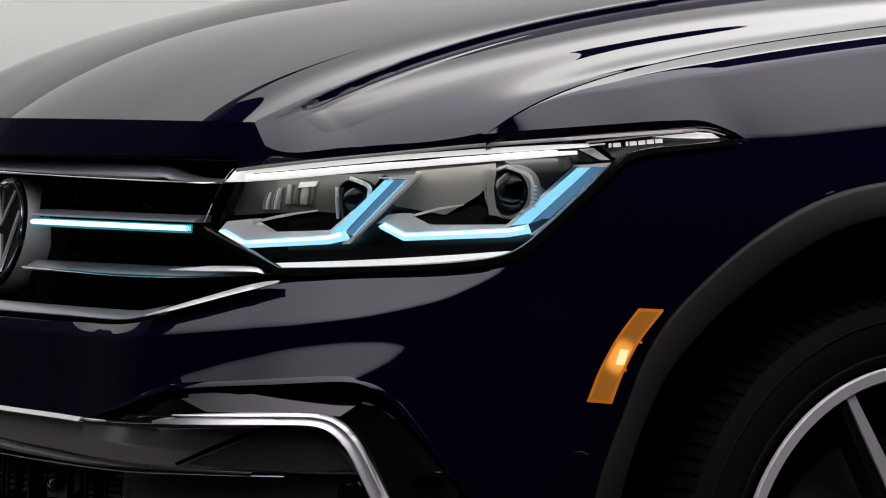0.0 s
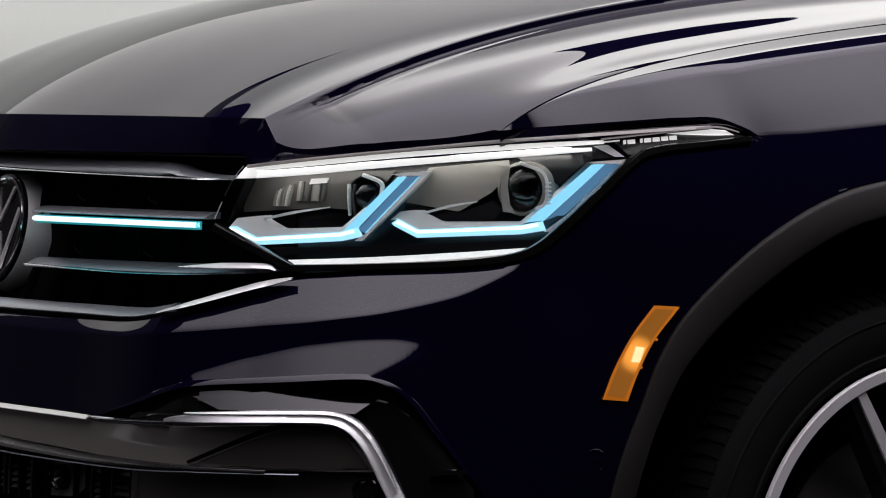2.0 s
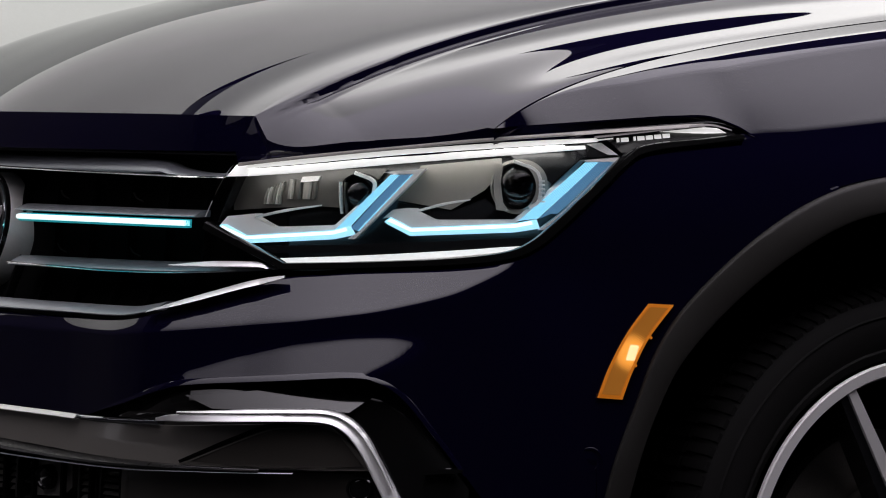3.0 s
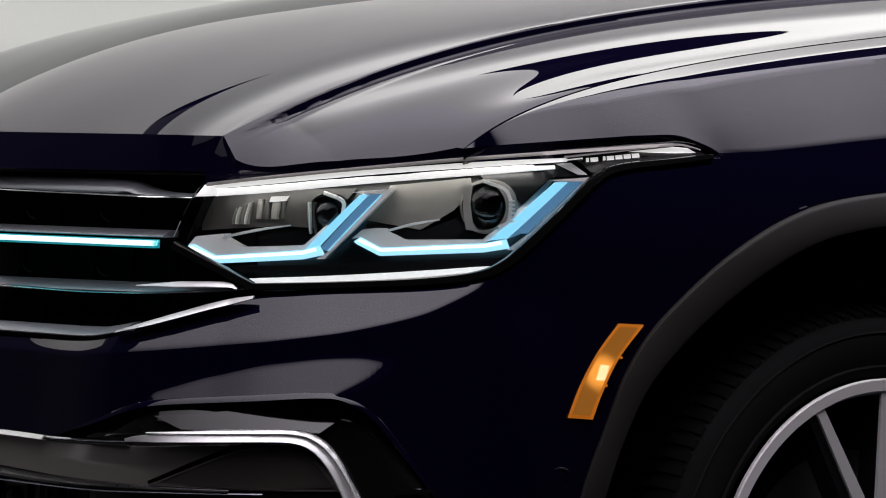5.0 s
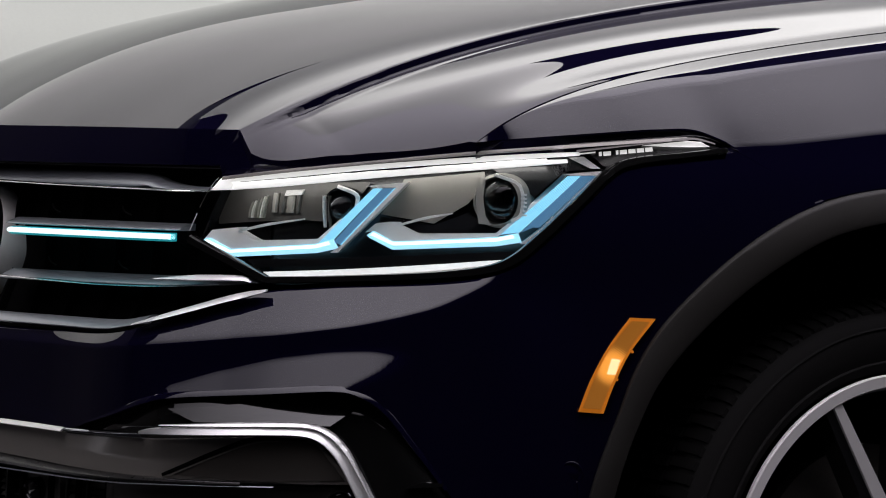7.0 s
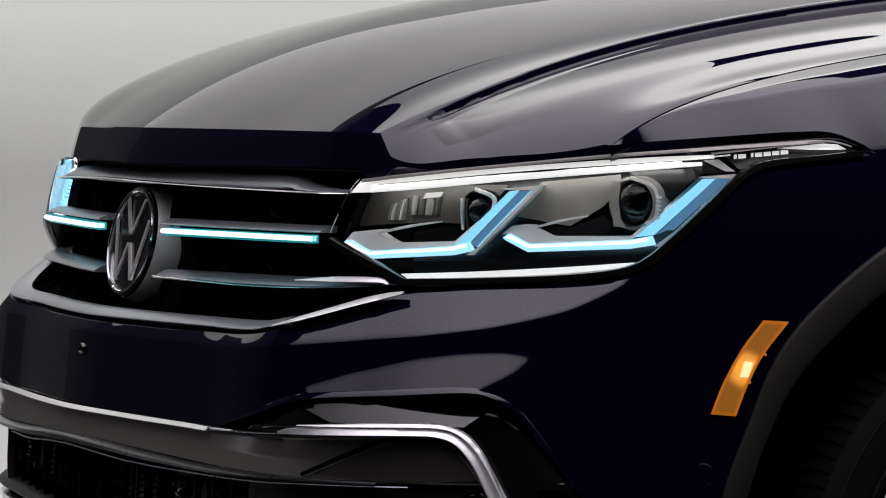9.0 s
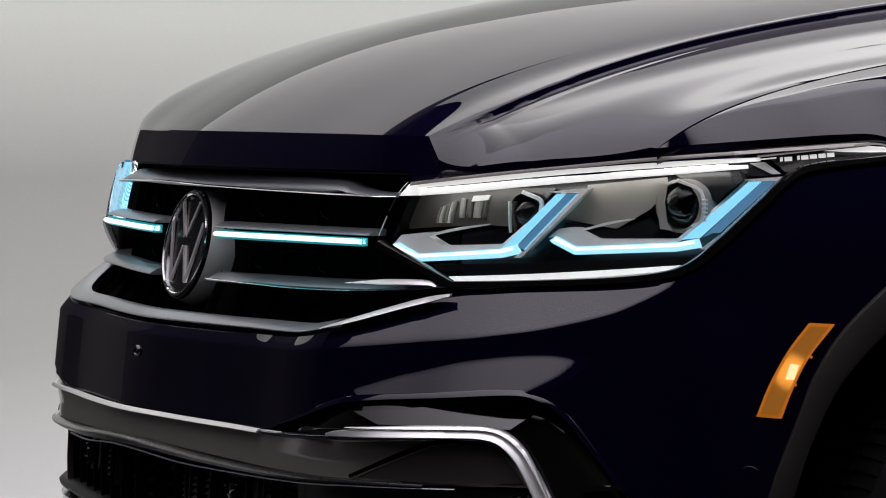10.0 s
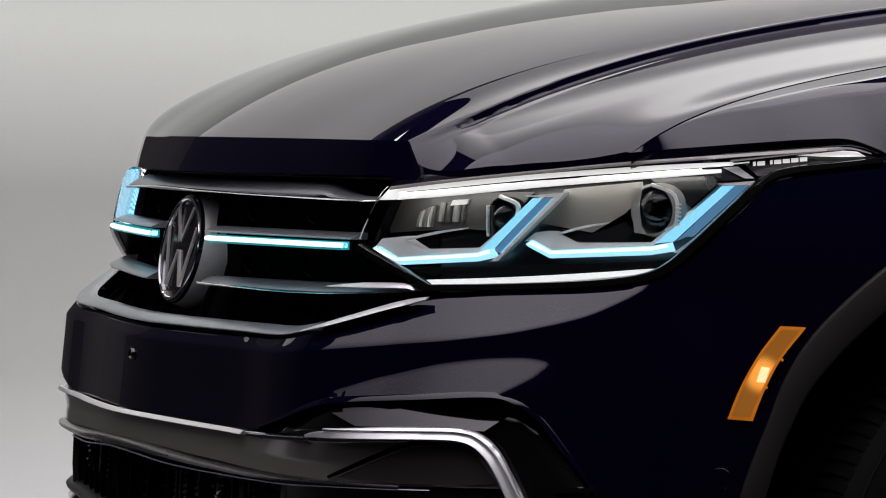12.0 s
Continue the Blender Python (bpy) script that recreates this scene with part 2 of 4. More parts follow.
def diffuser_material(color, across, along):
    """A lit diffuser cloth, hotter near its tubes: (place, strength) across it, and (place, share) along it."""
    m = material("diffuser_glow", (.8, .8, .8), .6, emit=color, power=1.0)
    nt = m.node_tree
    co, xyz = nt.nodes.new("ShaderNodeTexCoord"), nt.nodes.new("ShaderNodeSeparateXYZ")
    nt.links.new(co.outputs["Generated"], xyz.inputs[0])
    value = None
    for axis, stops in (("Y", across), ("X", along)):
        top = max(v for _, v in stops)
        node = nt.nodes.new("ShaderNodeFloatCurve")
        curve = node.mapping.curves[0]
        curve.points[0].location, curve.points[1].location = (stops[0][0], stops[0][1] / top), (stops[-1][0], stops[-1][1] / top)
        for x, v in stops[1:-1]:
            curve.points.new(x, v / top)
        node.mapping.update()
        mul = nt.nodes.new("ShaderNodeMath")
        mul.operation = "MULTIPLY"
        mul.inputs[1].default_value = top
        nt.links.new(xyz.outputs[axis], node.inputs["Value"]), nt.links.new(node.outputs[0], mul.inputs[0])
        if value is None:
            value = mul.outputs[0]
        else:
            both = nt.nodes.new("ShaderNodeMath")
            both.operation = "MULTIPLY"
            nt.links.new(value, both.inputs[0]), nt.links.new(mul.outputs[0], both.inputs[1])
            value = both.outputs[0]
    nt.links.new(value, nt.nodes["Principled BSDF"].inputs["Emission Strength"])
    return m


def softbox(label, x0, x1, y0, y1, z, color, across, along=((0, 1), (1, 1)), cut=0.0, tail=0.0):
    """A flat light bank hung level over the set: black tray, white diffuser that glows downwards; cut rounds its front edge, tail slants its rear one."""
    box = empty("softbox", label, "studio light", "light banks")
    up = lambda y: z
    sheet("diffuser", [[(x0 + cut * ((y1 - y) / (y1 - y0)) ** 3 * (1 - k) + (x1 - x0 + tail * (y1 - y) / (y1 - y0)) * k, y, z) for y in np.linspace(y0, y1, 33)] for k in np.linspace(0, 1, 9)], diffuser_material(color, across, along), box, "glowing white diffuser cloth")
    e, v = -.02, []
    for k, h in ((e, .012), (e, .02), (e, .30)):
        v += [(x0 + cut - k, y0 - k, up(y0) + h), (x1 + k, y0 - k, up(y0) + h), (x1 + k, y1 + k, up(y1) + h), (x0 - k, y1 + k, up(y1) + h)]
    link_mesh("tray", v, grid_faces(3, 4, 0, True) + [(8, 9, 10, 11)], black_cloth, box, "black fabric tray", flat=True)
    return box


studio()
softbox("wide overhead studio light bank over the car", -7.5, 9.0, -4.35, 1.6, 4.6, (1, .93, 1.04), [(0, .15), (.06, .75), (.12, 1.5), (.22, 2.35), (.35, 2.85), (.45, 3.0), (.7, 2.4), (1, 1.9)], [(0, .12), (.2, .36), (.3, .60), (.4, .90), (.49, 1), (1, 1)])
softbox("overhead light bank joining the wide and the narrow one", -.5, 2.1, 1.6, 2.30, 4.6, (1, .955, .97), [(0, 1.9), (.3, 2.1), (.7, 2.9), (1, 4.0)], [(0, .5), (.2, .72), (.4, .95), (.5, 1), (1, 1)], tail=.5)
softbox("narrow bright light bank beyond the bonnet", .95, 12.0, 2.30, 4.20, 4.6, (1, .975, .96), [(0, 4.4), (.2, 3.9), (.42, 1.9), (.65, .95), (1, .70)], [(0, .35), (.08, .55), (.14, .9), (.2, 1), (1, 1)], -1.5)
softbox("broad soft light bank towards the back wall", -7.0, 12.0, 4.20, 10.0, 4.6, (1, .965, .945), [(0, .70), (.3, .62), (1, .66)], [(0, .3), (.15, .75), (.28, 1), (1, 1)], 9.1)


def step_up(v):
    v = np.clip(v, 0, 1)
    return v * v * (3 - 2 * v)


def dense_line(points, step):
    out = []
    for a, b in zip(points, points[1:]):
        n = int(math.dist(a, b) / step)
        out += [(a[0] + (b[0] - a[0]) * i / n, a[1] + (b[1] - a[1]) * i / n) for i in range(n)]
    return np.array(out)


def light_flag():
    """Unseen dark cloth stretched beside the set, added to darken the paint's reflections."""
    line = dense_line([(-11.0, 3.4), (-.45, 2.3), (2.2, 13.3)], .04)
    k = np.arange(len(line)) * .04
    x, y = line[:, 0] + .004 * np.sin(k * 9), line[:, 1] + .006 * np.sin(k * 9)
    tall = 1.85 + 1.6 * step_up((-.6 - x) / .6)
    g = np.array([[(a, b, h * z) for z in (.0, .33, .66, 1)] for a, b, h in zip(x, y, tall)])
    tagged(sheet("light_flag", g, grey_cloth), "added unseen dark grey cloth that keeps the lit wall out of the paint, stretched taut, taller at one end", "curtain")


light_flag()


# unseen light bank, added high up to brighten the back wall
def wall_fill():
    box = empty("wall_fill", "added unseen light bank that brightens the studio's back wall", "studio light", "light banks")
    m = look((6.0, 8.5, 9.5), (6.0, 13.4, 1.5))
    sheet("diffuser", [[m @ Vector((x, y, 0)) for y in (-.8, .8)] for x in (-10, 10)], material("wall_fill_glow", (.8, .8, .8), .6, emit=(1, .985, .96), power=7.0), box, "glowing white diffuser cloth")
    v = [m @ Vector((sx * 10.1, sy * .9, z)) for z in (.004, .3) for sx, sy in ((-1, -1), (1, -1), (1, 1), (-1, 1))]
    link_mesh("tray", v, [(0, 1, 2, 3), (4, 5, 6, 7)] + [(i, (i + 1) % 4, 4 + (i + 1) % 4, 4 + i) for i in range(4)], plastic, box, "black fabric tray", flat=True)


wall_fill()


# ---- the car: coordinates run rearwards (x), away from the near flank (y) and up (z) ----
car = empty("car", "dark navy car with lit headlamps parked on a studio floor", "car")

# lines of the nose, as arc length from the centre and height
LAMP_LOW = [(.502, .789), (.559, .766), (.625, .738), (.72, .741), (.827, .746), (.896, .754), (.931, .767), (.965, .794), (1.014, .840), (1.053, .876), (1.082, .887), (1.144, .894), (1.22, .901)]
LAMP_HIGH = [(.502, .789), (.547, .870), (.639, .880), (.75, .891), (.865, .902), (1.0, .912), (1.108, .9195), (1.158, .922), (1.19, .914), (1.22, .901)]
CHIN = [(-.1, .671), (0, .671), (.30, .671), (.40, .673), (.453, .679), (.498, .692), (.573, .722), (.619, .730), (.64, .732)]
SEAM = [(1.19, .914), (1.22, .901), (1.275, .869), (1.312, .841), (1.34, .80)]
PAN = [(-.1, .553), (0, .553), (.20, .551), (.348, .549), (.399, .556), (.453, .572), (.497, .590), (.537, .600), (.632, .608), (.718, .614), (.754, .607), (.783, .586), (.818, .540), (.852, .492), (.90, .42), (.95, .33), (.99, .27)]
ARCH_X, ARCH_Z = .970, .341
# wheel arch: angle up from its front foot, radius of the outer edge and of the trim's inner edge
ARCH = [(0, .500, .475), (17, .5086, .4816), (27, .5155, .490), (34, .5285, .4975), (40, .5365, .4985), (48, .5385, .4965), (59, .5385, .4935), (68, .5346, .491), (82, .5220, .480), (95, .519, .477), (130, .522, .480), (180, .522, .480)]


def s_of_x(x):
    return float(np.interp(x, _plan[:, 0], _arc))


def x_of_s(s):
    return np.interp(s, _arc, _plan[:, 0])


def arch_radius(degrees, column):
    return smooth([(row[0], row[column]) for row in ARCH], degrees)


_turn = np.linspace(0, 180, 361)
_arch_x = ARCH_X - arch_radius(_turn, 1) * np.cos(np.radians(_turn))
_arch_z = ARCH_Z + arch_radius(_turn, 1) * np.sin(np.radians(_turn))


def arch_height(x):
    """Height of the wheel arch's outer edge at x."""
    return float(np.interp(x, _arch_x, _arch_z, left=0, right=0))


def arch_z(s):
    return arch_height(x_of_s(s))


S_ARCH = s_of_x(_arch_x[0])


def bumper_low(s):
    s = abs(s)
    lo = float(smooth(PAN, s)) if s < .985 else .27
    if s > S_ARCH + .0005:
        lo = max(lo, arch_z(s))
    return lo


def bumper_high(s):
    s = abs(s)
    if s < .58:
        return float(smooth(CHIN, s)) - .004
    if s < .66:
        a, b = float(smooth(CHIN, .58)) - .004, float(smooth(LAMP_LOW, .66)) - .006
        return a + (b - a) * float(step_up((s - .56) / .10) - step_up(.2)) / float(1 - step_up(.2))
    if s < 1.20:
        return float(smooth(LAMP_LOW, s)) - .006
    return float(smooth(SEAM, s)) - .002


EDGE = [(0, .651), (.30, .651), (.42, .653), (.50, .661), (.60, .672), (.65, .677), (.74, .688), (.79, .698), (.84, .711), (.897, .739), (.935, .767), (1.4, .90)]
# the tilted leaf-shaped facet over the corner blade: its upper line, and its outer end by height
LEAF_TOP = [(.40, .605), (.515, .616), (.58, .638), (.65, .6555), (.71, .666), (.77, .6695), (.815, .661), (.86, .64), (1.0, .62)]
LEAF_END = [(.58, .70), (.600, .725), (.615, .750), (.634, .793), (.653, .815), (.664, .806), (.68, .79)]


SHELF_TOP = [(0, .667), (.35, .667), (.42, .671), (.47, .679), (.52, .694), (.573, .714), (.62, .728), (.68, .736), (.83, .742), (.90, .751), (.94, .772), (1.0, .822), (1.1, .88), (1.4, .90)]


def eased(table, wide=.022):
    """A table of (s, z) drawn out into a line without kinks."""
    q = np.arange(-.1, 1.5, .002)
    k = np.exp(-np.linspace(-3, 3, int(6 * wide / .002) | 1) ** 2 / 2)
    z = np.interp(q, *np.array(table).T)
    m = len(k) // 2
    z = np.convolve(np.concatenate([np.full(m, z[0]), z, np.full(m, z[-1])]), k / k.sum(), "valid")
    return q, z


TOP_LINE, EDGE_LINE, PAN_LINE, LEAF_LINE = eased(SHELF_TOP), eased(EDGE, .012), eased(PAN), eased(LEAF_TOP, .012)


def bumper_shape(s, z):
    """Relief of the bumper: a sloping shelf under the lamp with a crisp lower edge, and a flared lip over the corner blade."""
    s, z = np.broadcast_arrays(np.abs(s), np.asarray(z, float))
    top = np.interp(s, *TOP_LINE)
    edge = np.minimum(np.interp(s, *EDGE_LINE), top)
    at_top = swell(s, top)
    reach = .84 * (top - edge)
    soft = .0025
    ramp = np.maximum(reach - .84 * soft * np.logaddexp(0, (top - edge - np.clip(top - z, 0, None)) / soft), 0)
    shelf = at_top + ramp - swell(s, z)
    at_edge = at_top + np.maximum(reach - .84 * soft * math.log(2), 0)
    drop = np.clip(edge - z, 0, None)
    h = z[..., None] + drop[..., None] * (np.arange(40) + .5) / 40
    q = (s + 0 * z)[..., None]
    leaf = step_up((np.interp(q, *LEAF_LINE) - h) / .014) * step_up((np.interp(h, *np.array(LEAF_END).T) - q) / .018) * step_up((q - .516) / .012)
    below = at_edge + drop * (.10 + .425 * leaf).mean(-1) - swell(s, z)
    return np.where(z > edge, shelf, below) * step_up((.99 - s) / .11)


def bumper_cover():
    s = np.concatenate([np.linspace(-S_ARCH - .25, -S_ARCH - .01, 40), np.linspace(-S_ARCH + .001, S_ARCH - .001, 320), np.linspace(S_ARCH + .001, S_ARCH + .08, 50), np.linspace(S_ARCH + .085, 1.325, 40)])
    patch("bumper_cover", s, bumper_low, bumper_high, paint, car, rows=64, shape=bumper_shape, flange=.02, label="painted navy bumper cover")


# ---- bonnet ----
HOOD_Z, REAR, CORNER_X, SHUT_X = .926, 1.40, .179, .376
# lower edge of the bonnet over the lamp
HOOD_EDGE = [(.45, .8790), (.528, .8825), (.58, .8875), (.64, .8905), (.75, .8985), (.84, .9070), (.866, .9090), (.95, .9150)]
# slope of the bonnet's flank: powers of the length's logarithm (rows) by powers of the place across (columns)
FLANK_SLOPE = np.array([[0.198, 0.532, -1.153, 3.353, -3.849, -0.667, 4.24, -1.728], [-0.043, -1.691, 3.763, 1.874, -6.582, -5.405, 0.218, 3.535], [0.271, -0.062, -4.646, 6.349, 4.396, 3.557, 2.613, -1.099], [-1.137, 3.786, -2.272, 0.907, -2.816, -3.095, -3.453, -6.217], [1.405, -1.398, -4.456, 1.32, -0.12, 2.21, 4.538, 5.095], [-0.518, -0.168, 2.364, 2.512, -2.737, -2.235, -0.965, -0.193]])


def rise(d):
    """How far the crease climbs over a run d from its front corner."""
    return .0485 * d + .0092 * (np.exp(-d / .1) - 1) - .1851 * (np.exp(-d / .35) - 1) + .0010 * (np.exp(-d / .05) - 1)


def crease(x):
    return np.stack([x, .4941 + .1165 * x - .0002 * x * x - .0116 * x ** 3, HOOD_Z + rise(x - CORNER_X)], -1)


def shut(x):
    """The shut line between bonnet and wing."""
    k = x - .363
    return np.stack([x, .7964 - .0061 * k - .01147 * np.exp(-k / .12) - .0371 * np.exp(-k / .8), 1.1309 + .0064 * k - .0554 * np.exp(-k / .1) - .1738 * np.exp(-k / .8)], -1)


def crown(far, d):
    """Height of the bonnet's crown over its creases, after a run d from its front edge."""
    return .04 * (1 - far) * (1 - np.exp(-d / .15))


def flank_drop(x, w):
    """How far the bonnet's flank has fallen at a distance w outside the crease."""
    width = .205 - .02 * x
    v, l = w / width, np.log(x / .35)
    return sum(FLANK_SLOPE[i, j] * l ** i * width * v ** (j + 1) / (j + 1) for i in range(6) for j in range(8))


# the pressed step along the crease: distance out, depth
STEP = [(0, 0), (.003, -.0004), (.006, -.0009), (.0072, -.0025), (.0088, -.0090), (.0100, -.0108), (.0112, -.0113), (.0180, -.0116), (.0210, -.0121), (.0235, -.0125), (.03, -.0125), (.5, -.0125)]


def bonnet():
    """One pressing: upright front face, crowned middle, stepped creases, and flanks down to lamps and wings."""
    w = np.concatenate([[0], np.linspace(.010, 1, 200) ** 1.6])
    u = np.sign(np.linspace(-1, 1, 121)) * (1 - (1 - np.abs(np.linspace(-1, 1, 121))) ** 1.25)
    far = u ** 2
    front = skin(.552 * u, HOOD_Z + .003 * (1 - far), -.012 - .009 * far, 1)
    tip = crease(CORNER_X)
    ease = (np.abs(u) ** 6)[:, None] * np.where(u < 0, -1, 1)[:, None] ** np.array([[2, 1, 2]])
    front += (tip - front[-1]) * ease
    g = np.zeros((len(w), len(u), 3))
    for i, a in enumerate(w):
        c = crease(CORNER_X + a * (REAR - CORNER_X))
        x = front[:, 0] + a * (REAR - front[:, 0])
        d = x - front[:, 0]
        z = front[:, 2] + rise(a * (REAR - CORNER_X)) + crown(far, d)
        g[i] = np.stack([x, front[:, 1] / front[-1, 1] * c[1], z], 1)
        g[i, 0], g[i, -1] = c * (1, -1, 1), c
        # the far shoulder stands a little fuller
        g[i] += np.array([-.03, .05, .012]) * (np.clip(u, 0, 1) ** 2 * (1 - np.exp(-d / .05)))[:, None]
    foot = skin(.528 * u, .8815, -.003 - .019 * far, 1)
    levels = np.linspace(0, .96, 14)
    face = [foot + (front - foot) * v + np.array([-.0006, 0, 0]) * math.sin(v * math.pi) for v in levels]
    grid = np.concatenate([(foot + np.array([.03, 0, .003]))[None], np.array(face), g], 0)
    verts, faces = list(grid.reshape(-1, 3)), grid_faces(*grid.shape[:2])
    # lower edge of the flank: along the lamp, then along the shut line
    q = np.linspace(.528, .898, 220)
    lamp = skin(q, np.interp(q, *eased(HOOD_EDGE)), -.022 + .020 * step_up((q - .528) / .16), 1)
    lamp[0] = foot[-1]
    edge = lambda x: np.array([np.interp(x, lamp[:, 0], lamp[:, j]) for j in range(3)]) if x < SHUT_X else shut(x)
    n = [0, .0015, .003, .0045, .006, .0072, .008, .0088, .010, .0115, .014, .018, .0188, .0205, .024]
    out = []
    for k, f in enumerate(face):
        b = edge(foot[-1][0] + (CORNER_X - foot[-1][0]) * levels[k])
        r = np.concatenate([np.array(n) / .2, np.linspace(.15, 1, 50)])[:, None]
        out.append(f[-1] + (b - f[-1]) * r)
    top = g[:, 0] * (1, -1, 1)
    ends = np.array([edge(c[0]) for c in top])
    wide = ends[:, 1] - top[:, 1]
    grow = np.minimum(1, (top[:, 0] - CORNER_X) / .08)
    miss = ends[:, 2] - (top[:, 2] - flank_drop(top[:, 0], wide) - .0125 * grow)
    for i, c in enumerate(top):
        d = np.concatenate([np.array(n) * wide[i] / .2, np.linspace(.15, 1, 50) * wide[i]])
        near = np.exp(-((top[:, 0] - c[0]) / .06) ** 2) * np.gradient(top[:, 0])
        z = c[2] - flank_drop(c[0], d) + np.interp(d, *np.array(STEP).T) * grow[i] + (miss * near).sum() / near.sum() * d / wide[i]
        row = c + (ends[i] - c) * (d / wide[i])[:, None]
        row[:, 2] = z
        out.append(row)
    fl = np.array(out)
    fl = np.concatenate([fl, (fl[:, -1] + np.array([.004, .002, -.022]))[:, None]], 1)
    for sg in (1, -1):
        faces += grid_faces(*fl.shape[:2], base=len(verts))
        verts += list((fl * (1, sg, 1)).reshape(-1, 3))
    link_mesh("bonnet", verts, faces, paint, car, "painted navy bonnet with raised side creases", sharp=27)


def fender(side):
    """Wing from the bonnet's shut line over the shoulder to the wheel arch."""
    xs = np.concatenate([np.linspace(.378, .64, 64), np.linspace(.645, 1.40, 80)])
    rail = np.linspace(.8, 1.75, 400)
    rail_x = skin(rail, .91, -.006, 1)[:, 0]
    cols = []
    for x in xs:
        y0, z0 = shut(x)[1] + .0035, shut(x)[2] - .0012
        s = float(np.interp(x, rail_x, rail))
        zb = float(smooth(LAMP_HIGH, s)) + .010 - .004 * max(0, min(1, (s - 1.1) / .1)) if s < 1.21 else float(np.interp(s, [1.21, 1.28, 1.34, 1.42, 1.48, 1.7], [.9075, .910, .9155, .9235, .928, .935]))
        yb = skin(s, zb, -.006, 1)[1]
        yb = max(yb, y0 + .003)
        w = yb - y0
        size = float(step_up((w - .015) / .09))
        a = min(.030 * size, .28 * w)
        # bright strip beside the bonnet, a soft fold, then a straight slope down to the shoulder line
        tilt = .300 - .07 * math.exp(-(x - .371) / .15)
        strip = [(y0 + a * q, z0 - tilt * a * q) for q in (0, .1, .3, .5, .7, .85, 1)]
        b = min(.032 * size, .30 * w)
        yy, zz, fold = strip[-1][0], strip[-1][1], []
        for slope in (.37, .40, .415, .425, .43, .44, .45, .56):
            yy, zz = yy + b / 8, zz - slope * b / 8
            fold.append((yy, zz))
        p1, p2 = np.array((yy, zz)), np.array((yb, zb))
        run = [p1 + (p2 - p1) * q + np.array((.7, .7)) * .012 * np.linalg.norm(p2 - p1) * math.sin(q * math.pi) for q in np.linspace(0, 1, 17)[1:]]
        row = [(x, y0 - .002, z0 - .02)] + [(x, q[0], q[1]) for q in strip + fold + run]
        lo = zb - .002
        if s > 1.215:
            lo = float(smooth(SEAM, s)) if s < 1.312 else .0
            lo = max(lo, arch_height(x))
        low = np.linspace(zb, min(lo, zb - .002), 20)[1:]
        row += [tuple(skin(s, q, -.006, 1)) for q in low]
        row.append(tuple(skin(s, low[-1] - .001, -.025, 1)))
        row.append(tuple(skin(s, low[-1] - .024, -.026, 1)))
        cols.append(row)
    g = np.array(cols)
    g[..., 1] *= side
    sheet("fender", g, paint, car, "painted navy front wing", sharp=28)


bumper_cover()
bonnet()
fender(-1)
fender(1)


# ---- glass, lamp and light materials ----
def clear_material(name, tint=(1, 1, 1), ior=1.45, rough=.01, gain=1.0):
    m = bpy.data.materials.new(name)
    m.use_nodes = True
    nt = m.node_tree
    nt.nodes.clear()
    o, mix = nt.nodes.new("ShaderNodeOutputMaterial"), nt.nodes.new("ShaderNodeMixShader")
    tr, gl, fr = nt.nodes.new("ShaderNodeBsdfTransparent"), nt.nodes.new("ShaderNodeBsdfGlossy"), nt.nodes.new("ShaderNodeFresnel")
    tr.inputs[0].default_value = (*tint, 1)
    gl.inputs["Roughness"].default_value = rough
    gl.inputs["Color"].default_value = (gain, gain, gain, 1)
    fr.inputs[0].default_value = ior
    nt.links.new(fr.outputs[0], mix.inputs[0]), nt.links.new(tr.outputs[0], mix.inputs[1]), nt.links.new(gl.outputs[0], mix.inputs[2])
    nt.links.new(mix.outputs[0], o.inputs[0])
    return m


def guide_material(name, dim, bright, power, scale):
    """A lit light guide: rows of bright prisms in a tinted bar."""
    m = bpy.data.materials.new(name)
    m.use_nodes = True
    nt = m.node_tree
    b = nt.nodes["Principled BSDF"]
    b.inputs["Base Color"].default_value = (*[.5 * c for c in dim], 1)
    b.inputs["Roughness"].default_value = .25
    co, vo, ra = nt.nodes.new("ShaderNodeTexCoord"), nt.nodes.new("ShaderNodeTexVoronoi"), nt.nodes.new("ShaderNodeValToRGB")
    vo.voronoi_dimensions = "2D"
    xyz, flat = nt.nodes.new("ShaderNodeSeparateXYZ"), nt.nodes.new("ShaderNodeCombineXYZ")
    for k, (wy, wz) in enumerate(((1.1, .75), (-1.1, .75))):
        my, mz = nt.nodes.new("ShaderNodeMath"), nt.nodes.new("ShaderNodeMath")
        my.operation, mz.operation = "MULTIPLY", "MULTIPLY_ADD"
        my.inputs[1].default_value, mz.inputs[1].default_value = wy, wz
        nt.links.new(xyz.outputs["Y"], my.inputs[0]), nt.links.new(xyz.outputs["Z"], mz.inputs[0]), nt.links.new(my.outputs[0], mz.inputs[2]), nt.links.new(mz.outputs[0], flat.inputs[k])
    vo.inputs["Scale"].default_value = scale
    vo.inputs["Randomness"].default_value = .06
    nt.links.new(co.outputs["Object"], xyz.inputs[0]), nt.links.new(flat.outputs[0], vo.inputs["Vector"]), nt.links.new(vo.outputs["Distance"], ra.inputs[0])
    ra.color_ramp.elements[0].position, ra.color_ramp.elements[0].color = .25, (*bright, 1)
    ra.color_ramp.elements[1].position, ra.color_ramp.elements[1].color = .62, (*dim, 1)
    nt.links.new(ra.outputs[0], b.inputs["Emission Color"])
    b.inputs["Emission Strength"].default_value = power
    return m


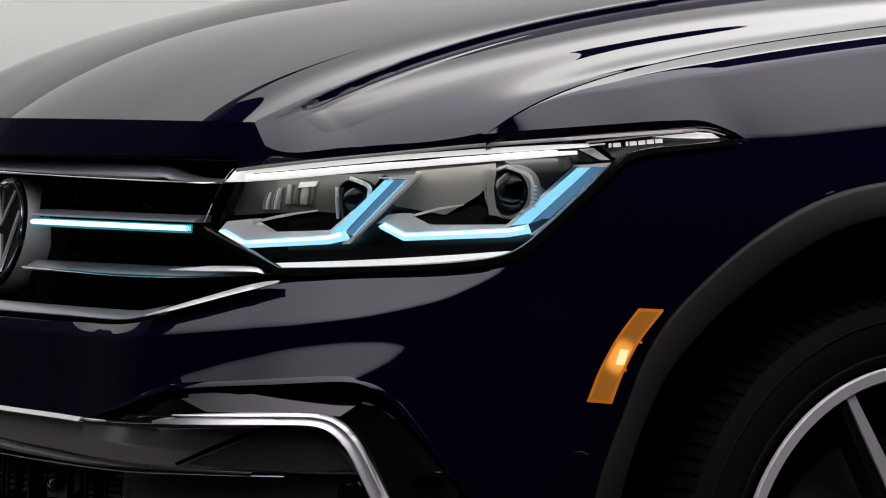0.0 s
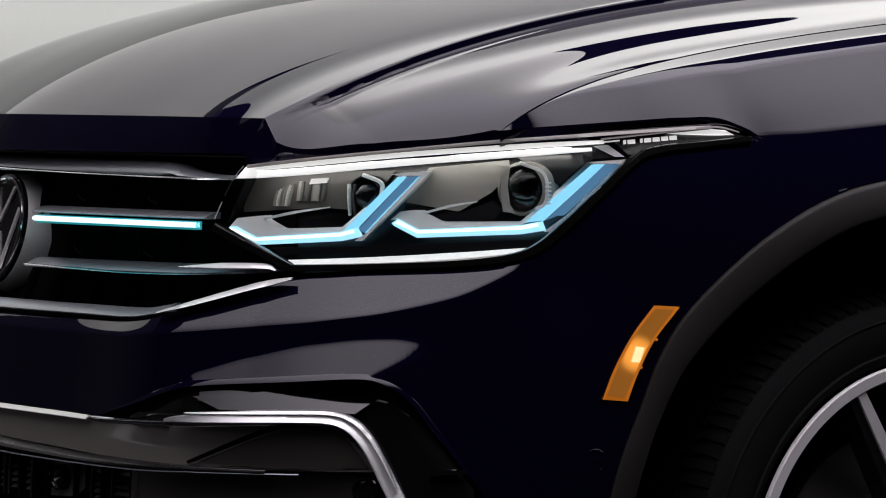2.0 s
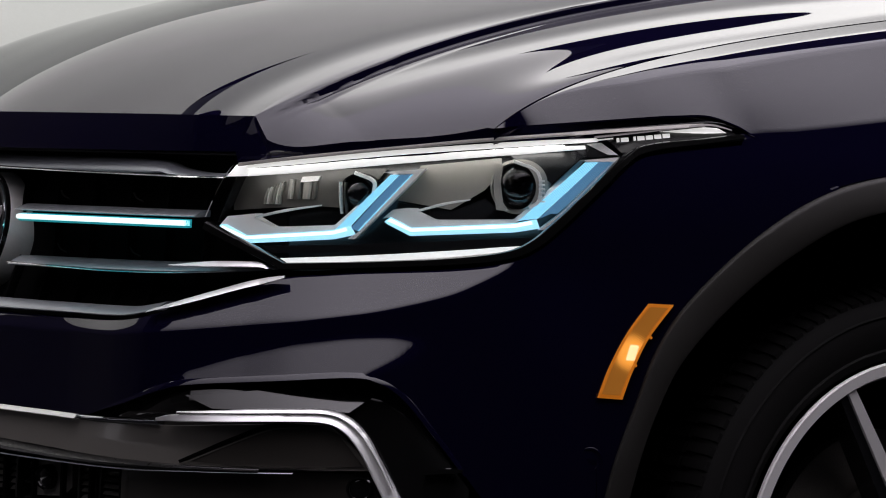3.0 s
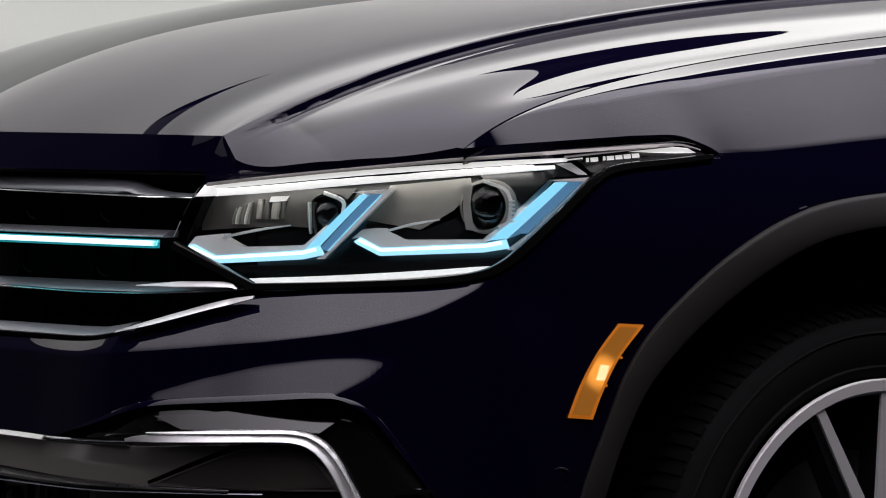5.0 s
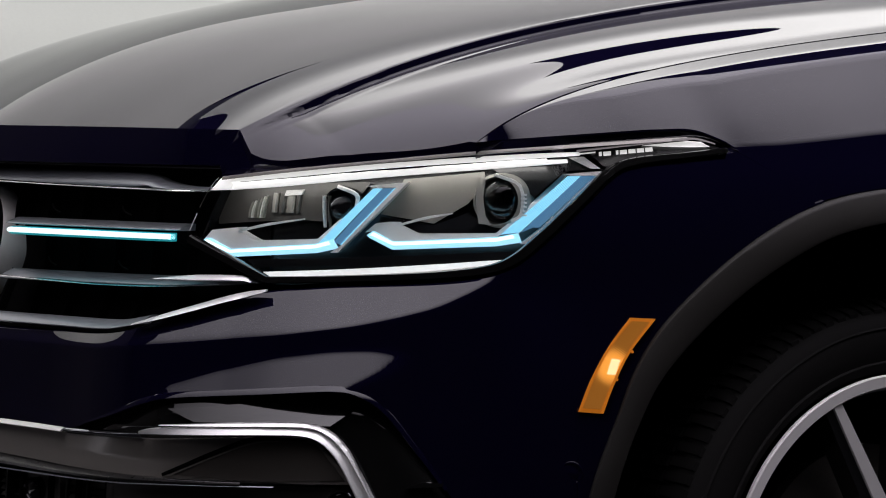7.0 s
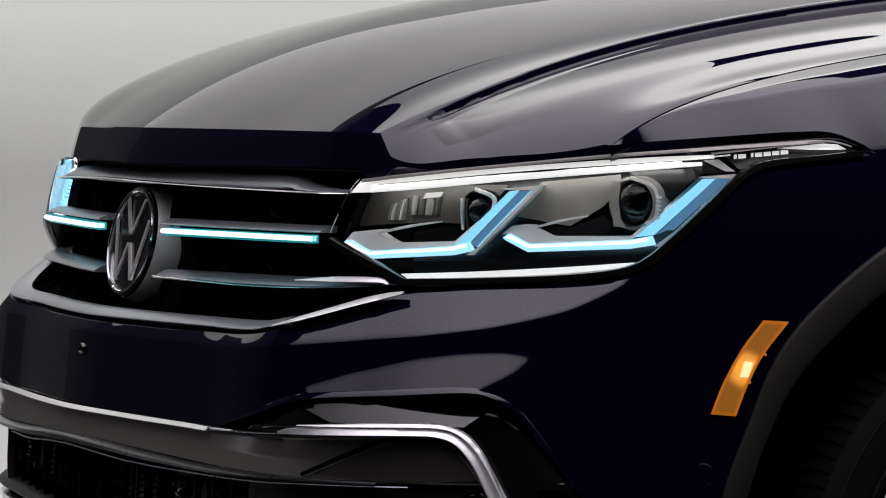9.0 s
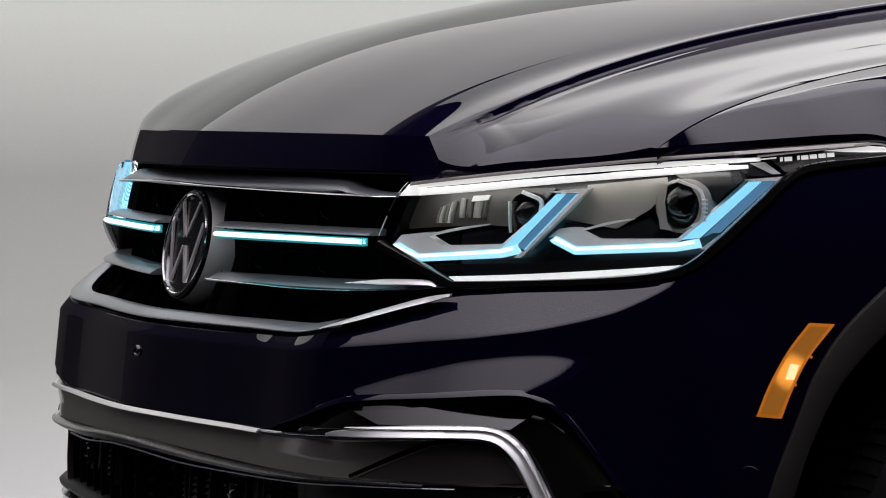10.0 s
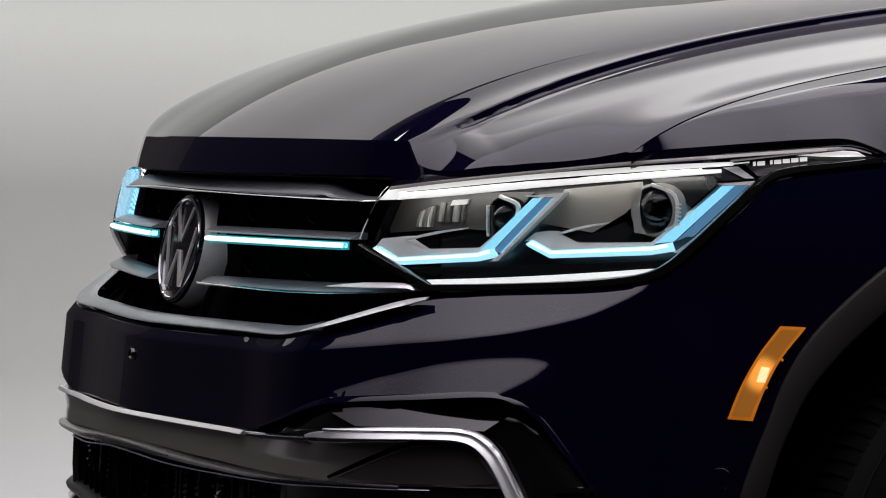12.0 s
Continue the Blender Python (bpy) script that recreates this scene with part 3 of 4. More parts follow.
lens_glass = clear_material("lamp_lens", (.97, .97, .97), 1.42)
dark_glass = clear_material("dark_lens", (.25, .26, .30), 1.5)
lamp_silver = material("lamp_satin_silver", (.84, .83, .81), .35, .05, vary=.04, grain=.05)
lamp_chrome = material("lamp_chrome", (.90, .90, .89), .22, .85, vary=.03, grain=.04)
lamp_grey = material("lamp_warm_grey", (.30, .285, .26), .40, .1, vary=.15, grain=.08)
lamp_shade = material("lamp_dark_grey", (.09, .085, .078), .35, .2, vary=.15, grain=.1)
# self-glow put into bright lamp trim in place of the light it reflects
sheen_glow = material("strip_sheen_glow", (.85, .85, .84), .35, emit=(1, .99, .97), power=.55, vary=.04, grain=.03)
lamp_fill_glow = material("lamp_fill_glow", (.8, .8, .8), .4, emit=(1, .98, .95), power=9.0)
lamp_black = material("lamp_black", (.008, .008, .009), .22, vary=.15, grain=.1)
guide_blue = guide_material("guide_blue", (.0, .22, .56), (.42, .90, 1.0), 1.15, 520)
guide_white = guide_material("guide_ice_white", (.08, .50, .85), (.62, .95, 1.0), 1.1, 560)
guide_deep = guide_material("guide_deep_blue", (.06, .13, .22), (.10, .26, .46), .8, 480)
guide_core = material("guide_core_white", (.8, .9, .9), .3, emit=(.90, 1.0, 1.0), power=1.15)
guide_pale = guide_material("guide_pale_blue", (.20, .42, .56), (.34, .58, .72), .9, 240)
strip_light = material("grille_light", (.6, .9, .9), .3, emit=(.80, 1.0, .97), power=1.25)
strip_edge = material("grille_light_edge", (.05, .3, .35), .3, emit=(.02, .50, .60), power=.4)


def dense(poly, step=.012, closed=True):
    p = [np.array(q, float) for q in poly]
    out = []
    for a, b in zip(p, p[1:] + (p[:1] if closed else [])):
        n = max(1, int(np.linalg.norm(b - a) / step))
        out += [a + (b - a) * k / n for k in range(n)]
    return np.array(out if closed else out + [p[-1]])


def plate(name, poly, thick, mat, parent, out=0.0, label="", side=-1, tilt=0.0):
    """A plate that follows the skin: outline in (s, z); tilt sets the upper edge back."""
    p = dense(poly)
    n = len(p)
    z0 = p[:, 1].min()
    o = out - tilt * (p[:, 1] - z0)
    front, back = skin(p[:, 0], p[:, 1], o, side), skin(p[:, 0], p[:, 1], o - thick, side)
    bm = bmesh.new()
    fv, bv = [bm.verts.new(q) for q in front], [bm.verts.new(q) for q in back]
    bmesh.ops.triangulate(bm, faces=[bm.faces.new(fv)])
    for i in range(n):
        bm.faces.new((fv[i], fv[(i + 1) % n], bv[(i + 1) % n], bv[i]))
    bmesh.ops.recalc_face_normals(bm, faces=bm.faces)
    me = bpy.data.meshes.new(name)
    bm.to_mesh(me)
    bm.free()
    me.materials.append(mat)
    me.polygons.foreach_set("use_smooth", [True] * len(me.polygons))
    me.set_sharp_from_angle(angle=radians(28))
    ob = new(name, me)
    ob.parent = parent
    return tagged(ob, label) if label else ob


# ---- headlamp ----
def headlamp(side):
    s = np.linspace(.503, 1.219, 110)
    lamp = patch("headlamp", s, LAMP_LOW, LAMP_HIGH, lamp_black, car, out=-.060, rows=10, flange=.01, side=side,
                 label="clear-lens headlamp with two lit blue-white light guides" if side < 0 else "headlamp of the far flank, its light guide lit")
    lo, hi = smooth(LAMP_LOW, s), smooth(LAMP_HIGH, s)
    # walls of the bowl
    for nm, z, o0 in (("bowl_floor", lo, -.002), ("bowl_roof", hi - .002, -.030)):
        sheet(nm, np.stack([skin(s, z, o, side) for o in np.linspace(o0, -.062, 4)], 1), lamp_black, lamp)
    # black frame round the lens
    ring = [(.549, .866), (.64, .876), (.75, .887), (.865, .898), (1.0, .908), (1.108, .9155), (1.150, .9175)]
    if side < 0:
        ribbon("upper_frame", ring, .0045, .004, lamp_grey, lamp, -.004, "satin lens rim", side, lean=.5)
    low = [(.510, .790), (.562, .768), (.622, .742)]
    ribbon("corner_frame", low, .011, .012, gloss_black, lamp, -.008, side=side, steps=6)
    low = [(.622, .742), (.72, .745), (.827, .750), (.896, .758), (.931, .772), (.962, .798), (1.010, .844), (1.048, .879), (1.082, .891), (1.144, .898), (1.20, .904)]
    ribbon("lower_frame", low, [.009, .009, .010, .012, .014, .013, .012, .010, .008, .006], .012, gloss_black, lamp, -.008, side=side)
    # eyebrow: two stepped satin strips and a bright block at the inner end, glowing in place of reflected light; a
    # facet at the outer one
    if side > 0:
        plate("guide_glow", [(.507, .800), (.545, .866), (.60, .871), (.58, .800)], .006, guide_pale, lamp, -.004, "pale blue lit face", side)
    if side < 0:
        ribbon("brow_upper", [(.560, .8635), (.64, .8710), (.782, .8845), (.93, .8945), (1.010, .8990)], [.005, .0065, .0070, .0065, .0045], .005, sheen_glow, lamp, -.008, "bright white brow strip, its reflected light put in as glow", side, lean=.45)
        ribbon("brow_lower", [(.562, .8560), (.64, .8620), (.782, .8750), (.93, .8860), (.995, .8900)], [.009, .0095, .0090, .0075, .0045], .004, sheen_glow, lamp, -.009, side=side, lean=.45)
        plate("brow_block", [(.533, .851), (.541, .8655), (.566, .866), (.563, .852)], .010, sheen_glow, lamp, -.003, side=side, tilt=.5)
    # added glowing strip tucked behind the brow to brighten the inside of the lamp
    ribbon("fill_strip", [(.570, .8585), (.64, .8645), (.782, .8775), (.93, .8885), (.97, .8910)], .003, .003, lamp_fill_glow, lamp, -.022, side=side)
    plate("facet", [(.994, .894), (1.016, .8965), (1.038, .880), (.996, .878), (.986, .885)], .012, lamp_black, lamp, -.016, side=side)
    plate("facet_face", [(.997, .894), (1.016, .8955), (1.036, .881), (1.024, .881)], .004, lamp_silver, lamp, -.012, side=side)
    # upper dark roof panels inside
    plate("inner_panel", [(.511, .852), (.678, .861), (.742, .862), (.70, .812), (.648, .815), (.565, .811), (.515, .808)], .004, lamp_shade, lamp, -.050, side=side)
    plate("middle_panel", [(.785, .866), (.890, .876), (.893, .860), (.868, .836), (.825, .812), (.757, .823)], .006, lamp_grey, lamp, -.040, side=side)
    plate("middle_base", [(.757, .821), (.825, .810), (.87, .826), (.885, .815), (.87, .802), (.76, .80)], .006, lamp_black, lamp, -.030, side=side)
    plate("bay_panel", [(.90, .880), (.985, .884), (.99, .874), (.955, .845), (.94, .855)], .006, lamp_black, lamp, -.040, side=side)
    # light guides: ledge, lit front edge, lit arm, arm frame
    plate("guide_ledge", [(.514, .789), (.522, .801), (.564, .805), (.566, .800), (.595, .789), (.680, .792), (.750, .857), (.755, .857), (.696, .797), (.680, .786), (.562, .778), (.525, .791)], .020, lamp_silver, lamp, -.018, side=side, tilt=.5)
    plate("guide_edge", [(.518, .787), (.525, .7915), (.562, .7785), (.680, .7865), (.702, .7925), (.708, .781), (.682, .7755), (.561, .7685), (.522, .784)], .010, guide_white, lamp, -.014, "ice-white light guide, lit", side)
    plate("guide_arm", [(.7505, .855), (.7610, .855), (.7005, .790), (.684, .788)], .008, guide_blue, lamp, -.016, "blue light guide, lit", side)
    plate("guide_fill", [(.7620, .855), (.7765, .8555), (.713, .785), (.7020, .789)], .006, guide_deep, lamp, -.020, side=side)
    plate("guide_line", [(.7765, .8555), (.7795, .856), (.7155, .786), (.7115, .786)], .008, guide_blue, lamp, -.015, side=side)
    plate("arm_frame", [(.742, .858), (.794, .8625), (.747, .8145), (.709, .776), (.699, .776), (.714, .7855), (.780, .8565), (.750, .8565)], .024, lamp_silver, lamp, -.012, side=side)
    plate("guide_ledge", [(.741, .801), (.753, .812), (.785, .816), (.785, .811), (.809, .800), (.906, .801), (.995, .874), (1.001, .8735), (.925, .806), (.907, .797), (.778, .790), (.752, .803)], .020, lamp_silver, lamp, -.018, side=side, tilt=.5)
    plate("guide_edge", [(.745, .798), (.752, .803), (.778, .7905), (.907, .797), (.934, .802), (.938, .791), (.907, .786), (.777, .7805), (.748, .795)], .010, guide_white, lamp, -.014, "ice-white light guide, lit", side)
    plate("guide_arm", [(.996, .8715), (1.012, .872), (.936, .803), (.912, .800)], .008, guide_blue, lamp, -.016, "blue light guide, lit", side)
    plate("guide_fill", [(1.0125, .872), (1.0185, .872), (.950, .808), (.938, .803)], .006, guide_deep, lamp, -.020, side=side)
    plate("guide_line", [(1.0185, .872), (1.029, .872), (.960, .809), (.951, .809)], .008, guide_deep, lamp, -.017, side=side)
    plate("arm_frame", [(.990, .874), (1.058, .8795), (.998, .827), (.947, .789), (.936, .789), (.962, .808), (1.031, .8725), (.998, .8725)], .024, lamp_silver, lamp, -.012, side=side)
    plate("guide_core", [(.5215, .7865), (.5265, .7900), (.5625, .7773), (.680, .7853), (.697, .7900), (.699, .7862), (.681, .7815), (.5620, .7738), (.5245, .7865)], .004, guide_core, lamp, -.0132, "white core of the light guide, lit", side)
    plate("guide_core", [(.7485, .7975), (.7530, .8015), (.7785, .7893), (.907, .7957), (.927, .8000), (.929, .7962), (.908, .7920), (.7780, .7858), (.7510, .7978)], .004, guide_core, lamp, -.0132, "white core of the light guide, lit", side)
    for a, b in (((.566, .8005), (.661, .8165)), ((.785, .811), (.851, .825))):
        ribbon("inner_rail", [a, ((a[0] + b[0]) / 2, (a[1] + b[1]) / 2 + .0015), b], [.003, .0035, .0015], .004, lamp_silver, lamp, -.030, side=side)
    # reflector behind the inner bay: a fluted cup, a block of clear panes and a glassy column
    for k in range(6):
        a = .5685 + .0046 * k
        ribbon("cup_flute", [(a, .8165), (a + .001, .826 + .0006 * k), (a + .0045, .836 + .0017 * k)], [.0026, .0032, .0022], .005, lamp_silver if k % 3 == 1 else lamp_grey, lamp, -.050, side=side, bevel=.6)
    for a, w, mat_ in ((.6065, .0085, lamp_grey), (.6175, .0100, lamp_shade), (.6305, .0130, lamp_grey), (.6425, .0080, lamp_shade)):
        ribbon("reflector_pane", [(a, .8235), (a + .0005, .835), (a + .0015, .8475)], [w * .85, w, w], .005, mat_, lamp, -.050, side=side, bevel=.5)
    plate("reflector_cap", [(.622, .8440), (.623, .8510), (.651, .8525), (.648, .8460)], .006, lamp_silver, lamp, -.043, side=side, tilt=.5)
    for a, w, mat_ in ((.682, .0060, lamp_silver), (.689, .0050, lamp_shade)):
        ribbon("reflector_column", [(a + .003, .806), (a + .001, .826), (a, .845)], [w * .7, w, w], .007, mat_, lamp, -.046, side=side, bevel=.9)
    # projector lenses
    for sc, zc, r, sil in ((.707, .829, .024, -.048), (.910, .841, .030, -.036)):
        c = Vector(skin(sc, zc, sil, side))
        n = (Vector(skin(sc, zc, 0, side)) - Vector(skin(sc, zc, -.05, side))).normalized()
        n = (n + Vector((-.8, 0, .0))).normalized()
        m = Matrix.Translation(c) @ n.to_track_quat("Z", "Y").to_matrix().to_4x4()
        ring = lamp_black if sc < .8 else lamp_grey
        pr = lathe("projector", [(r * 1.12, -.03), (r * 1.12, .000), (r * 1.10, .006), (r * .98, .008), (r * .94, .002), (r * .94, -.03)], ring, lamp, m, 40, "round projector lamp")
        lathe("projector_lens", [(r * .93, .000), (r * .80, .007), (r * .55, .012), (r * .25, .0145), (0, .015)], dark_glass, lamp, m, 40)
        lathe("projector_core", [(r * .9, -.022), (r * .5, -.026), (r * .18, -.020), (0, -.018)], lamp_black, lamp, m, 32)
    # angular brackets beside the lenses
    ribbon("bracket", [(.704, .857), (.728, .847), (.729, .832)], .0045, .008, lamp_silver, lamp, -.030, side=side, steps=4)
    ribbon("bracket", [(.905, .873), (.936, .859), (.938, .826), (.925, .816)], .0045, .008, lamp_silver, lamp, -.024, side=side, steps=4)
    plate("bowl_side", [(.880, .8700), (.8925, .8680), (.8895, .845), (.8925, .8220), (.9000, .8110), (.8840, .8130), (.8805, .835)], .008, lamp_grey, lamp, -.027, side=side)
    for k in range(6):
        ribbon("cooling_fin", [(.937, .849 - .005 * k), (.9445, .8485 - .005 * k)], .0022, .006, lamp_silver, lamp, -.020, side=side, steps=2)
    # turn-signal strip, ribbed, and bright strip along the foot, its chrome sheen put in as glow
    plate("signal_strip", [(.585, .766), (.73, .7705), (.925, .780), (.933, .775), (.915, .768), (.73, .7605), (.60, .757)], .008, lamp_black, lamp, -.014, side=side)
    for k in range(44):
        a = .605 + .0067 * k
        z = .7590 + (a - .605) * .033
        plate("signal_rib", [(a, z), (a + .0022, z), (a + .0022, z + .0075), (a, z + .0075)], .003, lamp_black, lamp, -.0125, side=side)
    ribbon("foot_strip", [(.614, .7472), (.72, .7520), (.827, .7590), (.890, .7650), (.915, .7690)], [.0085, .0085, .0080, .0060, .0015], .004, sheen_glow, lamp, -.004, "bright white strip, its chrome sheen put in as glow", side, lean=.55)
    # tail: dark wing with a blade made bright by glow and small raised lettering drawn as bars
    plate("tail_wing", [(1.02, .902), (1.09, .909), (1.15, .9155), (1.19, .9085), (1.205, .9035), (1.14, .9005), (1.085, .8935), (1.055, .884), (1.04, .884)], .006, lamp_black, lamp, -.010, side=side)
    plate("tail_blade", [(1.090, .9095), (1.152, .9150), (1.170, .9140), (1.180, .9080), (1.150, .9075), (1.120, .9080)], .003, sheen_glow, lamp, -.004, side=side, tilt=.5)
    ribbon("tail_edge", [(1.006, .9025), (1.06, .9085), (1.12, .9150), (1.155, .9180), (1.172, .9155), (1.186, .9115)], [.003, .003, .003, .0028, .0025, .002], .003, lamp_shade, lamp, -.003, side=side, lean=.5)
    # chrome strip added where the bumper's painted edge catches light
    ribbon("edge_glint", [(.900, .757), (.934, .7685), (.966, .7955), (1.014, .8410), (1.052, .8765), (1.082, .8875), (1.144, .8945), (1.195, .9000)], .0018, .003, dark_chrome, lamp, .000, "thin chrome strip drawn for the highlight on the bumper's painted edge", side, lean=.6)
    a = 1.0345
    for wide in (.0035, .0095, 0, .0030, .0090, .0090, .0090, .0095):
        z = .8962 + (a - 1.0345) * .092
        if wide:
            plate("letter_bar", [(a, z), (a + wide, z + .0006), (a + wide, z + .0056), (a, z + .0050)], .001, sheen_glow, lamp, -.007, side=side)
        a += (wide or .0025) + .0020
    ribbon("letter_rule", [(1.006, .8985), (1.030, .9010)], .0016, .001, sheen_glow, lamp, -.007, side=side, steps=2)
    # outer lens
    glass = patch("lens", np.linspace(.506, 1.216, 90), [(a, b + .001) for a, b in LAMP_LOW], [(a, b - .001) for a, b in LAMP_HIGH], lens_glass, lamp, out=0.0, rows=14, shape=lambda a, z: np.clip((a - .98) / .06, 0, 1) * .45 * (z - smooth(LAMP_LOW, a)), flange=.003, side=side, label="clear outer lens")
    glass.visible_shadow = False


headlamp(-1)
headlamp(1)


# ---- grille ----
CHIN_END = [(.474, .6848), (.510, .6965), (.545, .7078), (.578, .7182), (.606, .7250), (.630, .7300)]


def grille():
    s = np.linspace(-.60, .60, 150)
    back = sheet("grille", np.stack([skin(s, z, -.055) for z in np.linspace(.655, .886, 10)], 1), void, car, "black front grille with bright cross bars and a lit strip")
    # black mesh: thin slats and uprights set back
    for k in range(-6, 7):
        if k:
            a = k * .078
            ribbon("upright", [(a, .672), (a, .76), (a, .850)], .006, .012, void, back, -.054, steps=3)
            for z in (.822, .752) if k in (-4, -2, 2, 4) else ():
                ribbon("wire", [(a + .004, z + .004), (a + .012, z - .003), (a + .026, z - .007)], .0016, .002, plastic, back, -.046, steps=4)
    w = np.linspace(-.535, .535, 120)
    bar("top_bar", w, [(-.54, .852), (-.45, .855), (-.36, .862), (0, .8625), (.36, .861), (.42, .856), (.47, .8525), (.54, .852)], [(-.54, .004), (-.36, .018), (0, .019), (.34, .0175), (.40, .012), (.46, .005), (.54, .003)], .030, bar_satin, back, -.010, "bright satin chrome bar", shape="blade")
    ribbon("bar_edge", [(-.47, .8520), (-.25, .8560), (-.06, .8580), (.2286, .8530), (.4431, .8500), (.528, .8495)], [.0012, .0026, .0028, .0026, .0024, .0018], .003, chrome, back, -.007, "bright lower edge of the bar", lean=.9)
    ribbon("bar_edge", [(.120, .7318), (.24, .7298), (.3475, .7284), (.4785, .7308), (.56, .7350)], [.0014, .0024, .0024, .0020, .0010], .003, chrome, back, .001, "bright lower edge of the bar", lean=.9)
    bar("top_strip", w, .8785, .004, .02, plastic, back, -.030)
    for a, b in ((-.490, -.095), (.120, .490)):
        bar("lamp_bar", np.linspace(a, b, 60), .8035, .0085, .03, bar_satin, back, -.002, "bright satin chrome bar", shape="blade")
    for a, b in ((-.484, -.095), (.132, .474)):
        q = np.linspace(a, b, 60)
        bar("light_strip", q, .7918, .0068, .014, strip_light, back, .002, "glowing ice-blue light strip")
        bar("light_strip_edge", q, .7910, .0105, .014, strip_edge, back, -.001)
    for sg in (-1, 1):
        q = np.linspace(.115 if sg > 0 else .09, .612, 70)
        bar("middle_bar", sg * q, [(-.62, .741), (-.606, .740), (-.478, .7365), (-.33, .7345), (0, .733), (.33, .7345), (.478, .7365), (.606, .740), (.62, .741)], [(-.62, .005), (-.606, .006), (-.52, .012), (-.3, .0125), (0, .0125), (.3, .0125), (.52, .012), (.606, .006), (.62, .005)], .030, bar_satin, back, -.002, "bright satin chrome bar", shape="blade")
    for sg in (1,):
        ribbon("bar_end", [(sg * .457, .7395), (sg * .52, .7425), (sg * .585, .7435), (sg * .604, .7390)], [.001, .007, .007, .001], .003, bright_metal, back, .004, "bright chrome end of the bar", lean=.8 * sg)
        ribbon("chin_end", [(sg * a, b) for a, b in CHIN_END], [.003, .0075, .0080, .0080, .0070, .0030], .005, bright_metal, back, .014, "bright chrome rising end", lean=1.1 * sg, bevel=.12)
    # chin bar: flat along the middle, its ends rising to the lamps
    zc = [(-.62, .7305), (-.573, .724), (-.498, .697), (-.453, .6855), (-.40, .6805), (-.25, .679), (0, .679), (.25, .679), (.40, .6805), (.453, .6855), (.498, .697), (.573, .724), (.62, .7305)]
    bar("chin_bar", np.linspace(-.615, .475, 140), zc, [(-.62, .003), (-.573, .009), (-.45, .011), (0, .0120), (.45, .011), (.573, .009), (.62, .003)], .022, bar_satin, back, .006, "bright satin chrome bar under the grille", shape="blade")
    return back


grille()


barrel_silver = material("barrel_satin_silver", (.82, .80, .76), .40, .35, vary=.05, grain=.05)
badge_silver = material("badge_satin_silver", (.74, .73, .70), .38, .45, vary=.05, grain=.05)


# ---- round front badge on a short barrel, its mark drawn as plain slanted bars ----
def badge():
    tilt = look((.050, 0, .773), (-1, 0, .773 + 1.050 * math.tan(radians(12))))
    m = tilt @ Matrix.Diagonal((.85, .85, -.85, 1))
    barrel = lathe("badge", [(.098, -.055), (.097, -.040), (.0915, -.008), (.0895, -.003), (.085, -.003)], barrel_silver, car, m, 72, "round badge with a chrome rim and black face")
    lathe("badge_groove", [(.0905, -.006), (.0900, .0005), (.0870, .0015), (.0860, -.002)], gloss_black, barrel, m, 72)
    lathe("badge_rim", [(.0872, -.004), (.0875, .001), (.0862, .0045), (.0825, .0055), (.0805, .0035), (.0795, -.002)], chrome, barrel, m, 72, "chrome rim")
    lathe("badge_face", [(.080, -.002), (.04, .0005), (0, .001)], lamp_black, barrel, m, 64)
    for x0, y0, x1, y1 in ((-.037, .069, -.003, .012), (.037, .069, .003, .012), (-.068, .036, -.033, -.062), (.068, .036, .033, -.062), (-.031, -.062, -.003, -.004), (.031, -.062, .003, -.004)):
        d = Vector((x1 - x0, y1 - y0, 0))
        n = Vector((-d.y, d.x, 0)).normalized() * .0036
        c = [Vector((x0, y0, 0)) + n, Vector((x0, y0, 0)) - n, Vector((x1, y1, 0)) - n, Vector((x1, y1, 0)) + n]
        v = [m @ (q + Vector((0, 0, .0005))) for q in c] + [m @ (q * .985 + Vector((0, 0, .0040))) for q in c]
        link_mesh("badge_bar", v, [(3, 2, 1, 0), (4, 5, 6, 7)] + [(i, (i + 1) % 4, 4 + (i + 1) % 4, 4 + i) for i in range(4)], badge_silver, barrel, flat=True)


badge()


# ---- lower front: satin band, side blades, bright C trims, lower grille, sensors ----
def disc_on_skin(name, s, z, r, depth, mat, out=0.0, side=-1, parent=None, label="", n=28):
    c = Vector(skin(s, z, out, side))
    nrm = (c - Vector(skin(s, z, out - .05, side))).normalized()
    m = Matrix.Translation(c) @ nrm.to_track_quat("Z", "Y").to_matrix().to_4x4()
    return lathe(name, [(r * 1.05, -depth), (r, 0), (r * .86, depth * .25), (r * .80, 0), (r * .72, -.001), (r * .5, .0006), (0, .001)], mat, parent or car, m, n, label)


